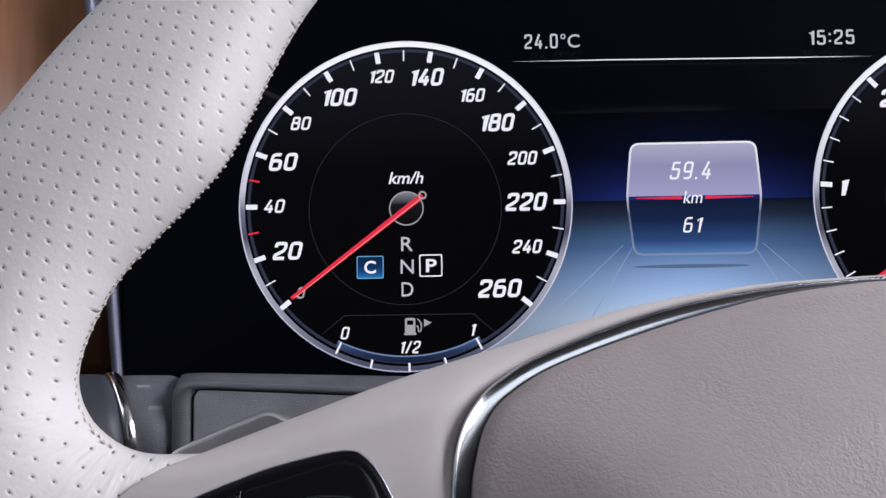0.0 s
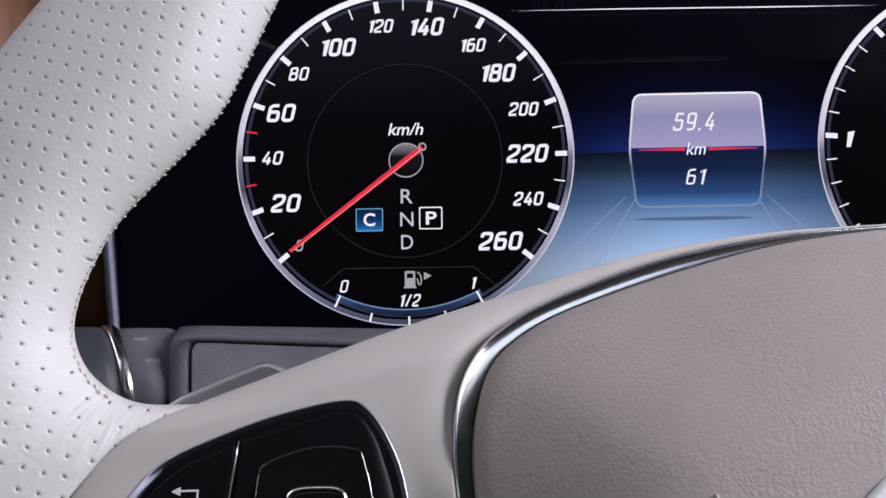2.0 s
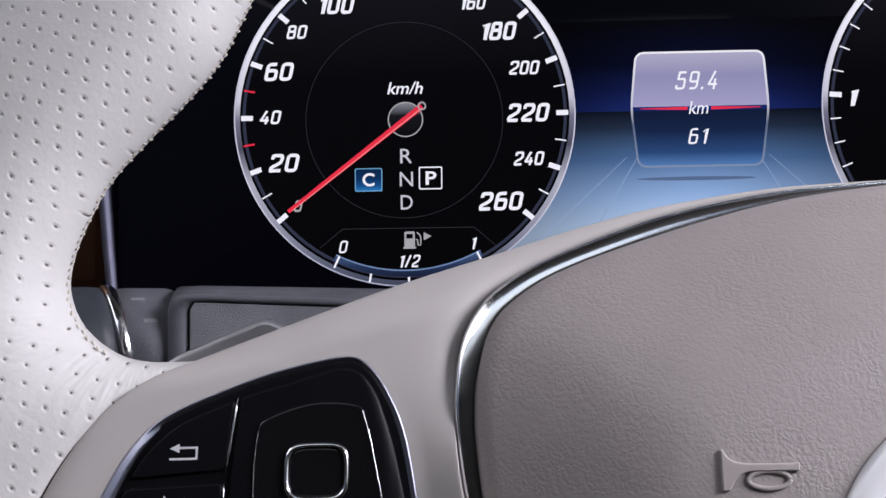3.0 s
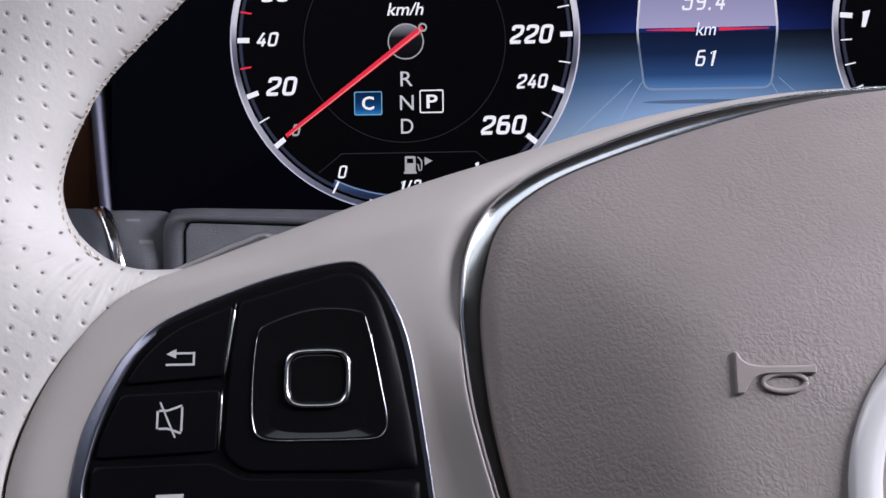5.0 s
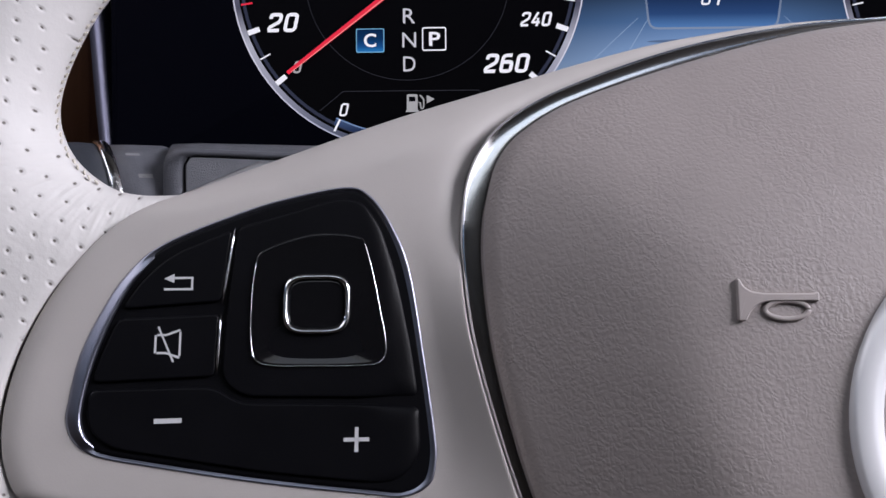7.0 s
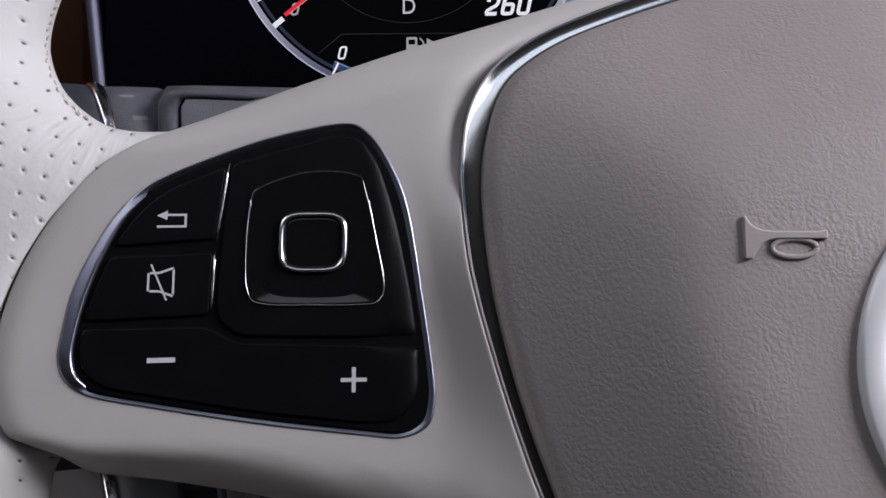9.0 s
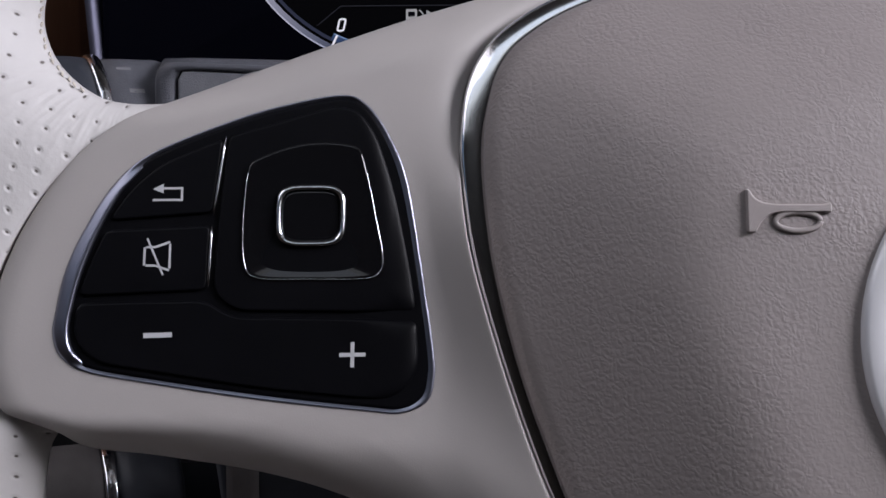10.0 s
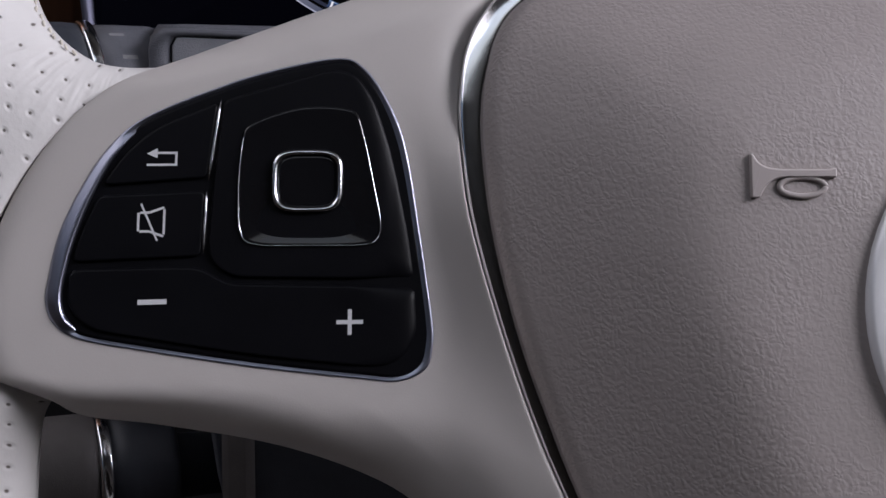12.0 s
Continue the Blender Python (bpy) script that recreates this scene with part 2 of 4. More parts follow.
M_HORIZON = display_gradient("blue_horizon_ink", "Z", [(0.0, (0.012, 0.026, 0.17)), (0.6, (0.006, 0.012, 0.080)), (1.3, (0.0018, 0.0035, 0.020)), (2.6, (0.0012, 0.0013, 0.0032))], 1.0, (8.3, 4.4, 0.25))
M_BOXTOP = display_gradient("lilac_box_ink", "Z", [(0.0, (0.36, 0.34, 0.56)), (1.0, (0.27, 0.26, 0.45)), (1.7, (0.42, 0.40, 0.56))])
M_BOXLOW = display_gradient("blue_box_ink", "Z", [(-1.6, (0.085, 0.20, 0.46)), (-1.2, (0.022, 0.06, 0.18)), (-0.6, (0.007, 0.017, 0.06)), (0.0, (0.005, 0.010, 0.035))])
M_BLUEBOX = display_gradient("blue_badge_ink", "Z", [(-2.16, (0.02, 0.19, 0.50)), (-2.0, (0.008, 0.07, 0.24)), (-1.8, (0.003, 0.028, 0.10)), (-1.5, (0.002, 0.016, 0.06))])
M_GAUGE = display_gradient("blue_gauge_ink", "Z", [(-4.7, (0.004, 0.007, 0.022)), (-4.3, (0.018, 0.032, 0.085)), (-3.9, (0.06, 0.10, 0.22))])


# ---- mesh helpers ----
def thing(name, at, label, category, kind="", group=""):
    ob = new(name)
    ob.empty_display_size = 0.02
    ob.location = at
    return tagged(ob, label, category, group, kind)


def origin_of(ob):
    o = Vector(ob.location)
    while ob.parent:
        ob = ob.parent
        o += Vector(ob.location)
    return o


def part(name, bm, material, parent, label="", flat=False):
    """Links a bmesh given in world places as one mesh under a thing or a part."""
    bmesh.ops.recalc_face_normals(bm, faces=bm.faces)
    bmesh.ops.translate(bm, verts=bm.verts, vec=-origin_of(parent))
    me = bpy.data.meshes.new(name)
    bm.to_mesh(me)
    bm.free()
    for p in me.polygons:
        p.use_smooth = not flat and len(p.vertices) < 5
    me.materials.append(material)
    ob = new(name, me)
    ob.parent = parent
    if label:
        ob["label"] = label
    return ob


def spline(pts, steps=6, closed=False):
    """Catmull-Rom through points of any length."""
    pts = [np.array(p, float) for p in pts]
    n, out = len(pts), []
    for i in range(n if closed else n - 1):
        if closed:
            a, b, c, d = (pts[(i + k) % n] for k in (-1, 0, 1, 2))
        else:
            b, c = pts[i], pts[i + 1]
            a = pts[i - 1] if i else 2 * b - c
            d = pts[i + 2] if i + 2 < n else 2 * c - b
        for k in range(steps):
            s = k / steps
            out.append(0.5 * (2 * b + (c - a) * s + (2 * a - 5 * b + 4 * c - d) * s * s + (3 * b - a - 3 * c + d) * s ** 3))
    if not closed:
        out.append(pts[-1])
    return out


def even(pts, n, closed=True):
    """The same line with n points at even steps."""
    p = np.array(pts + ([pts[0]] if closed else []))
    s = np.r_[0, np.cumsum(np.linalg.norm(np.diff(p, axis=0), axis=1))]
    t = np.linspace(0, s[-1], n, endpoint=not closed)
    return [np.array([np.interp(v, s, p[:, k]) for k in range(p.shape[1])]) for v in t]


def inset(poly, d):
    """A closed outline moved inwards by d."""
    p = np.array(poly)
    tan = np.roll(p, -1, 0) - np.roll(p, 1, 0)
    tan /= np.linalg.norm(tan, axis=1)[:, None] + 1e-9
    area = np.sum(p[:, 0] * np.roll(p[:, 1], -1) - np.roll(p[:, 0], -1) * p[:, 1])
    nor = np.stack([-tan[:, 1], tan[:, 0]], 1) * (1 if area > 0 else -1)
    return list(p + nor * d)


def far_from(points, line, closed=False):
    """The distance of each point from a broken line."""
    p, q = np.array(points)[:, None], np.array(line)
    a, b = (q, np.roll(q, -1, 0)) if closed else (q[:-1], q[1:])
    d = b - a
    t = np.clip(((p - a) * d).sum(-1) / ((d * d).sum(-1) + 1e-12), 0, 1)
    return np.linalg.norm(p - a - t[..., None] * d, axis=-1).min(1)


def roll_off(d, width):
    """A quarter round: 1 at the edge, 0 from width onwards."""
    u = np.clip(1 - np.asarray(d) / width, 0, 1)
    return 1 - np.sqrt(np.maximum(0, 1 - u * u))


def rounded(corners, radius, steps=5):
    """An outline with rounded corners; radius may differ for each."""
    out, n = [], len(corners)
    for i in range(n):
        a, b, c = (np.array(corners[(i + k) % n], float) for k in (-1, 0, 1))
        r = radius[i] if isinstance(radius, (list, tuple)) else radius
        r = min(r, 0.47 * np.linalg.norm(a - b), 0.47 * np.linalg.norm(c - b))
        p, q = b + (a - b) / np.linalg.norm(a - b) * r, b + (c - b) / np.linalg.norm(c - b) * r
        for k in range(steps + 1):
            s = k / steps
            out.append((1 - s) ** 2 * p + 2 * s * (1 - s) * b + s * s * q)
    return out


def bridge(bm, rings, closed=True):
    vs = [[bm.verts.new(v) for v in ring] for ring in rings]
    n = len(vs[0])
    for a, b in zip(vs, vs[1:]):
        for i in range(n if closed else n - 1):
            j = (i + 1) % n
            bm.faces.new((a[i], a[j], b[j], b[i]))
    return vs


def plate(outline, profile, place, back=None):
    """A solid over an outline: profile rows of inset and height, from the outer edge to the flat top."""
    bm = bmesh.new()
    rings = [[place(q[0], q[1], h) for q in inset(outline, d)] for d, h in profile]
    vs = bridge(bm, rings)
    bm.faces.new(vs[-1])
    if back is not None:
        bm.faces.new(list(reversed(vs[0])))
    return bm


def frame_ring(outer, inner, h_low, h_top, place, edge=0.03):
    """A closed raised band between two outlines with equal numbers of points."""
    rows = [(0.0, h_low), (0.0, h_top - edge), (0.18, h_top), (0.82, h_top), (1.0, h_top - edge), (1.0, h_low)]
    bm = bmesh.new()
    bridge(bm, [[place(*(o + (i - o) * f), h) for o, i in zip(outer, inner)] for f, h in rows])
    return bm


def box(bm, lo, hi, bevel=0.0):
    made = bmesh.ops.create_cube(bm, size=1)["verts"]
    lo, hi = Vector(lo), Vector(hi)
    for v in made:
        v.co = Vector([(lo[k] + hi[k]) / 2 + v.co[k] * (hi[k] - lo[k]) for k in range(3)])
    if bevel:
        edges = {e for v in made for e in v.link_edges}
        bmesh.ops.bevel(bm, geom=list(edges), offset=bevel, segments=3, affect="EDGES")
    return bm


def lathe(profile, place, n=40):
    """profile rows of (along, radius); place(along, radius, angle)."""
    bm = bmesh.new()
    vs = bridge(bm, [[place(a, r, 2 * math.pi * k / n) for k in range(n)] for a, r in profile])
    bm.faces.new(vs[0])
    bm.faces.new(list(reversed(vs[-1])))
    return bm


def text_mesh(body, width, height, shear, bold, place):
    """The built-in font as a flat mesh of the given width and height, centred, put in place by place(x, z)."""
    cu = bpy.data.curves.new("text", "FONT")
    cu.body, cu.size, cu.shear, cu.offset = body, 1.0, shear, bold
    cu.align_x, cu.align_y, cu.resolution_u = "CENTER", "CENTER", 4
    ob = new("text", cu)
    bpy.context.view_layer.update()
    me = bpy.data.meshes.new_from_object(ob.evaluated_get(bpy.context.evaluated_depsgraph_get()))
    bpy.data.objects.remove(ob)
    bpy.data.curves.remove(cu)
    bm = bmesh.new()
    bm.from_mesh(me)
    bpy.data.meshes.remove(me)
    xs, ys = [v.co.x for v in bm.verts], [v.co.y for v in bm.verts]
    cx, cy = (min(xs) + max(xs)) / 2, (min(ys) + max(ys)) / 2
    sx, sy = width / (max(xs) - min(xs)), height / (max(ys) - min(ys))
    for v in bm.verts:
        v.co = place((v.co.x - cx) * sx, (v.co.y - cy) * sy)
    return bm


# strokes of the display's squarish digits, in a cell one wide and one high: (closed, corner radius, points)
GLYPHS = {
    "0": (1.0, [(True, 0.34, [(0, 0), (1, 0), (1, 1), (0, 1)])]),
    "1": (0.5, [(False, 0.0, [(0.0, 0.80), (0.5, 1.0), (0.5, -0.08)])]),
    "2": (1.0, [(False, 0.30, [(0.0, 0.74), (0.0, 1), (1, 1), (1, 0.56), (0.02, 0.20), (0.0, 0.0)]), (False, 0.0, [(-0.08, 0), (1.06, 0)])]),
    "4": (1.0, [(False, 0.05, [(0.62, 1.06), (0.0, 0.24), (1.14, 0.24)]), (False, 0.0, [(0.78, 0.58), (0.78, -0.08)])]),
    "5": (1.0, [(False, 0.06, [(1.02, 1), (0.12, 1), (0.05, 0.58), (0.3, 0.60)]), (False, 0.28, [(0.05, 0.58), (1, 0.60), (1, 0), (0, 0), (-0.02, 0.22)])]),
    "6": (1.0, [(True, 0.28, [(0, 0), (1, 0), (1, 0.58), (0, 0.58)]), (False, 0.42, [(0, 0.30), (0, 1), (0.92, 1)])]),
    "8": (1.0, [(True, 0.26, [(0, 0), (1, 0), (1, 0.54), (0, 0.54)]), (True, 0.24, [(0.05, 0.54), (0.95, 0.54), (0.95, 1), (0.05, 1)])]),
    "9": (1.0, [(True, 0.28, [(0, 0.42), (1, 0.42), (1, 1), (0, 1)]), (False, 0.42, [(1, 0.70), (1, 0), (0.08, 0)])]),
    ".": (0.12, [(False, 0.0, [(0.06, -0.08), (0.06, 0.08)])]),
    ":": (0.12, [(False, 0.0, [(0.06, 0.12), (0.06, 0.28)]), (False, 0.0, [(0.06, 0.66), (0.06, 0.82)])]),
    "/": (0.6, [(False, 0.0, [(0.0, -0.06), (0.6, 1.06)])]),
}


def digit_mesh(body, width, height, shear, weight, place):
    """Digits of even stroke, width and height overall, centred, leaning by shear, put in place by place(x, z)."""
    th = weight * height
    gap = 0.62 if weight > 0.15 else 0.75
    units = sum(GLYPHS[c][0] for c in body) + gap * (len(body) - 1)
    lean = shear * height
    cell = (width - lean - th) / units
    tall = height - th
    bm = bmesh.new()
    x = -width / 2 + th / 2
    for c in body:
        wide, strokes = GLYPHS[c]
        for closed, radius, pts in strokes:
            line = [np.array([px * cell, pz * tall]) for px, pz in pts]
            if radius and closed:
                line = rounded(line, radius * cell, 4)
            elif radius:
                line = [line[0]] + [q for k in range(1, len(line) - 1) for q in rounded([line[k - 1], line[k], line[k + 1]], [0, radius * cell, 0], 4)[5:10]] + [line[-1]]
            p = np.array(line)
            if closed:
                tan = np.roll(p, -1, 0) - np.roll(p, 1, 0)
            else:
                tan = np.gradient(p, axis=0)
            tan /= np.linalg.norm(tan, axis=1)[:, None] + 1e-9
            nor = np.stack([-tan[:, 1], tan[:, 0]], 1)
            # a sharp corner keeps its full stroke
            seg = np.diff(p, axis=0)
            seg /= np.linalg.norm(seg, axis=1)[:, None] + 1e-9
            grow = np.ones(len(p))
            if not closed:
                for k in range(1, len(p) - 1):
                    grow[k] = min(1.6, 1 / max(0.4, math.sqrt(max(0.0, (1 + float(seg[k - 1] @ seg[k])) / 2))))
            rows = []
            for side in (-0.5, 0.5):
                q = p + nor * (grow * side * th)[:, None]
                rows.append([place(x + a + shear * (b + th / 2), b - tall / 2) for a, b in q])
            bridge(bm, rows, closed)
        x += (wide + gap) * cell
    return bm


# ---- cabin ----
def cabin():
    bm = bmesh.new()
    box(bm, (-0.53, -2.08, -0.03), (1.15, 1.0, 0.0))
    floor = thing("floor", (0, 0, 0), "dark carpeted car floor", "floor", "structure")
    part("carpet", bm, M_CABIN, floor)
    # unseen headliner; the opening in it is added for the overhead lamp
    bm = bmesh.new()
    box(bm, (-0.53, -2.08, 1.60), (1.15, -1.02, 1.64))
    box(bm, (-0.53, -0.54, 1.60), (1.15, 0.20, 1.64))
    box(bm, (-0.53, -1.02, 1.60), (-0.38, -0.54, 1.64))
    box(bm, (0.38, -1.02, 1.60), (1.15, -0.54, 1.64))
    roof = thing("ceiling", (0, 0, 1.52), "unseen car headliner of darkened grey-brown cloth with an added opening", "ceiling", "structure")
    part("headliner", bm, M_HEAD, roof)
    for name, x0, x1 in (("wall_west", -0.53, -0.45), ("wall_east", 1.07, 1.15)):
        w = thing(name, (x0, 0, 0), "dark car door side with a window opening", "wall", "structure")
        bm = bmesh.new()
        box(bm, (x0, -2.0, 0.0), (x1, 1.0, 1.10))
        box(bm, (x0, -2.0, 1.54), (x1, 1.0, 1.60))
        box(bm, (x0, -2.0, 1.10), (x1, -1.25, 1.54))
        box(bm, (x0, 0.25, 1.10), (x1, 1.0, 1.54))
        part("door_side", bm, M_CABIN, w, flat=True)
    w = thing("wall_south", (0, -2.0, 0), "dark rear end of the cabin", "wall", "structure")
    bm = bmesh.new()
    box(bm, (-0.53, -2.08, 0.0), (1.15, -2.0, 1.60))
    part("rear_side", bm, M_CABIN, w, flat=True)
    w = thing("wall_north", (0, 0.5, 0), "black firewall under the windscreen", "wall", "structure")
    bm = bmesh.new()
    box(bm, (-0.45, 0.9, 0.0), (1.07, 0.98, 1.04))
    part("firewall", bm, M_DASH, w, flat=True)


cabin()


def dashboard():
    d = thing("dashboard", P(0, 20, 0), "black leather dashboard with a brown wood inlay", "dashboard", "structure")
    bm = bmesh.new()
    box(bm, P(-44, 2.2, -34), P(106, 60, 6.2), 0.012)
    part("dash_body", bm, M_DASH, d)
    bm = bmesh.new()
    box(bm, P(-40, 1.2, -4.9), P(-8.9, 2.15, 9.5), 0.004)
    part("wood_inlay", bm, M_WOOD, d, "brown open-pore wood inlay")
    bm = bmesh.new()
    box(bm, P(-9.6, -1.0, 7.2), P(30, 2.15, 9.0), 0.006)
    part("cluster_hood", bm, M_DASH, d)
    bm = bmesh.new()
    box(bm, P(-40, -3.0, -34), P(60, 2.15, -17.5), 0.012)
    part("knee_panel", bm, M_DASH, d)


dashboard()

# ---- instrument cluster ----
cluster = thing("instrument_cluster", P(0, 0, 0), "wide black digital instrument display with lit round dials", "instrument display")


def on_screen(cx, cz, lift):
    return lambda x, z: P(cx + x, -lift, cz + z)


def flat_poly(pts, lift):
    bm = bmesh.new()
    bm.faces.new([bm.verts.new(P(x, -lift, z)) for x, z in pts])
    return bm


def flat_ring(cx, cz, r0, r1, lift, a0=0.0, a1=360.0, n=96):
    bm = bmesh.new()
    full = a1 - a0 >= 360
    angles = [radians(a0 + (a1 - a0) * k / n) for k in range(n if full else n + 1)]
    bridge(bm, [[P(cx + r * math.cos(a), -lift, cz + r * math.sin(a)) for a in angles] for r in (r0, r1)], full)
    return bm


def disc(cx, cz, r, lift, n=96):
    return flat_poly([(cx + r * math.cos(2 * math.pi * k / n), cz + r * math.sin(2 * math.pi * k / n)) for k in range(n)], lift)


def tick(cx, cz, angle, r0, r1, w, lift):
    c, s = math.cos(radians(angle)), math.sin(radians(angle))
    bm = bmesh.new()
    pts = [(r0, -w), (r1, -w), (r1, w), (r0, w)]
    bm.faces.new([bm.verts.new(P(cx + r * c - q * s, -lift, cz + r * s + q * c)) for r, q in pts])
    return bm


def caption(parent, name, body, x, z, width, height, material, shear=0.22, bold=0.012, lift=0.10):
    return part(name, text_mesh(body, width, height, shear, bold, on_screen(x, z, lift)), material, parent, flat=True)


def digits(parent, name, body, x, z, width, height, material, weight, shear=0.22, lift=0.10):
    return part(name, digit_mesh(body, width, height, shear, weight, on_screen(x, z, lift)), material, parent, flat=True)


bm = bmesh.new()
box(bm, P(-8.3, 0.0, -5.6), P(26, 1.6, 7.1), 0.002)
part("display_glass", bm, M_GLASS, cluster, "black display glass")
# slanted silver bezel at the end of the glass
bm = bmesh.new()
bridge(bm, [[P(x0, y, z) for x0, y in ((a, -0.25), (b, -0.25), (b, 1.2), (a, 1.2))]
            for a, b, z in ((-9.6, -9.38, 7.2), (-9.15, -8.93, 2.5), (-8.80, -8.58, -1.4), (-8.62, -8.40, -3.6), (-8.42, -8.20, -5.8))])
part("bezel", bm, M_BEZEL, cluster, "slanting brushed silver bezel")

# scenery drawn behind the dials
PALE_LINE = glow("pale_line_ink", (0.25, 0.35, 0.55))
part("floor_glow", flat_poly([(2.0, -5.4), (15.0, -5.4), (13.0, 0.0), (4.0, 0.0)], 0.02), M_FLOORINK, cluster, "pale blue lit floor on the display")
part("horizon_glow", flat_poly([(4.0, 0.0), (13.0, 0.0), (13.0, 2.6), (4.0, 2.6)], 0.02), M_HORIZON, cluster, "dark blue lit horizon on the display")
for x0, x1 in ((6.3, 3.8), (10.3, 12.8), (6.6, 5.2), (10.0, 11.4)):
    part("perspective_line", flat_poly([(x0, -1.3), (x0 + 0.02, -1.3), (x1 + 0.05, -3.6), (x1, -3.6)], 0.03), PALE_LINE, cluster)
part("box_shadow", flat_poly([(8.25 + 1.68 * math.cos(w), -1.94 + 0.055 * math.sin(w)) for w in [2 * math.pi * k / 32 for k in range(32)]], 0.035), glow("box_shadow_ink", (0.09, 0.14, 0.26)), cluster)


def dial_base(cx, name):
    ring = part(name, flat_ring(cx, 0, 4.705, 4.84, 0.06), M_RING, cluster, "glowing silver dial ring")
    part("dial_face", disc(cx, 0, 4.70, 0.045), M_FACE, ring)
    part("inner_ring", flat_ring(cx, 0, 4.54, 4.63, 0.065), M_RINGIN, ring)
    part("ring_edge", flat_ring(cx, 0, 4.84, 4.88, 0.066), M_RINGOUT, ring)
    part("faint_circle", flat_ring(cx, -0.12, 2.80, 2.82, 0.06), M_FAINT, ring)
    part("hub", flat_ring(cx + 0.04, -0.12, 0.47, 0.505, 0.07), M_DIMWHITE, ring)
    part("hub_face", disc(cx + 0.04, -0.12, 0.47, 0.068), M_HUB, ring, "grey shaded hub")
    return ring


speedo = dial_base(0.0, "speedometer_ring")
for k in range(27):
    a, value = 219.0 - k * 258.0 / 26, k * 10
    if value in (30, 50):
        part("tick_mark", tick(0, -0.06, a, 4.34, 4.66, 0.025, 0.08), M_RED, speedo, "red tick mark", flat=True)
    elif k % 2:
        part("tick_mark", tick(0, -0.06, a, 4.34, 4.66, 0.020, 0.08), M_WHITE, speedo, flat=True)
    else:
        part("tick_mark", tick(0, -0.06, a, 4.33, 4.67, 0.072, 0.08), M_WHITE, speedo, flat=True)
NUMBERS = {20: (-3.43, -1.31, 0.93), 40: (-3.82, 0.01, 0.67), 60: (-3.56, 1.32, 0.91), 80: (-3.04, 2.46, 0.65), 100: (-1.91, 3.22, 1.13), 120: (-0.66, 3.82, 0.81), 140: (0.67, 3.77, 1.1), 160: (2.01, 3.2, 0.81), 180: (2.72, 2.37, 1.11), 200: (3.45, 1.3, 0.91), 220: (3.54, 0.01, 1.27), 240: (3.54, -1.3, 0.91), 260: (2.73, -2.5, 1.32)}
for value, (x, z, width) in NUMBERS.items():
    big = value % 40 == 20
    digits(speedo, "number", str(value), x, z, width, 0.53 if big else 0.40, M_WHITE, 0.185 if big else 0.17)
caption(speedo, "unit_caption", "km/h", 0.04, 0.78, 1.02, 0.36, M_WHITE, 0.22, 0.012)
digits(speedo, "number", "0", -3.04, -2.54, 0.29, 0.34, M_DIMWHITE, 0.16, 0.22, 0.085)


def needle(cx, angle, r_back, r_tip, parent):
    c, s = math.cos(radians(angle)), math.sin(radians(angle))

    def bar(r0, r1, w0, w1, off, lift):
        bm = bmesh.new()
        bm.faces.new([bm.verts.new(P(cx + 0.04 + r * c - q * s, -lift, -0.12 + r * s + q * c)) for r, q in
                      ((r0, off - w0), (r1, off - w1), (r1, off + w1), (r0, off + w0))])
        return bm

    n = part("needle", bar(-r_back, r_tip, 0.085, 0.055, 0, 0.13), M_RED, parent, "red needle", flat=True)
    part("needle_highlight", bar(-r_back + 0.05, r_tip - 0.1, 0.018, 0.012, 0.045, 0.14), M_PINK, n, flat=True)
    part("needle_cap", flat_ring(cx + 0.04 - r_back * c, -0.12 - r_back * s, 0.08, 0.125, 0.15, n=20), M_DIMWHITE, n)


needle(0.0, 217.6, 0.60, 4.24, cluster)
for body, z in (("R", -1.17), ("N", -1.83), ("D", -2.49)):
    caption(cluster, "gear_letter", body, 0.05, z, 0.34 if body != "N" else 0.38, 0.41, M_LETTER, 0.0, 0.002)
sel = part("gear_frame", frame_ring(rounded([(0.40, -1.48), (1.07, -1.48), (1.07, -2.13), (0.40, -2.13)], 0.06, 3),
                                    rounded([(0.435, -1.515), (1.035, -1.515), (1.035, -2.095), (0.435, -2.095)], 0.04, 3), 0.05, 0.08, lambda x, z, h: P(x, -h, z), 0.005), M_WHITE, cluster)
caption(sel, "gear_letter", "P", 0.75, -1.81, 0.31, 0.38, M_WHITE, 0.0, 0.018)
badge = part("mode_badge", flat_poly(rounded([(-1.42, -1.50), (-0.64, -1.50), (-0.64, -2.16), (-1.42, -2.16)], 0.05, 3), 0.07), M_BLUEBOX, cluster, "blue mode badge")
part("badge_edge", frame_ring(rounded([(-1.42, -1.50), (-0.64, -1.50), (-0.64, -2.16), (-1.42, -2.16)], 0.05, 3),
                              rounded([(-1.395, -1.525), (-0.665, -1.525), (-0.665, -2.135), (-1.395, -2.135)], 0.04, 3), 0.05, 0.08, lambda x, z, h: P(x, -h, z), 0.005), M_BADGE, badge, "pale blue edge")
caption(badge, "mode_letter", "C", -1.03, -1.83, 0.34, 0.38, M_WHITE, 0.0, 0.022)

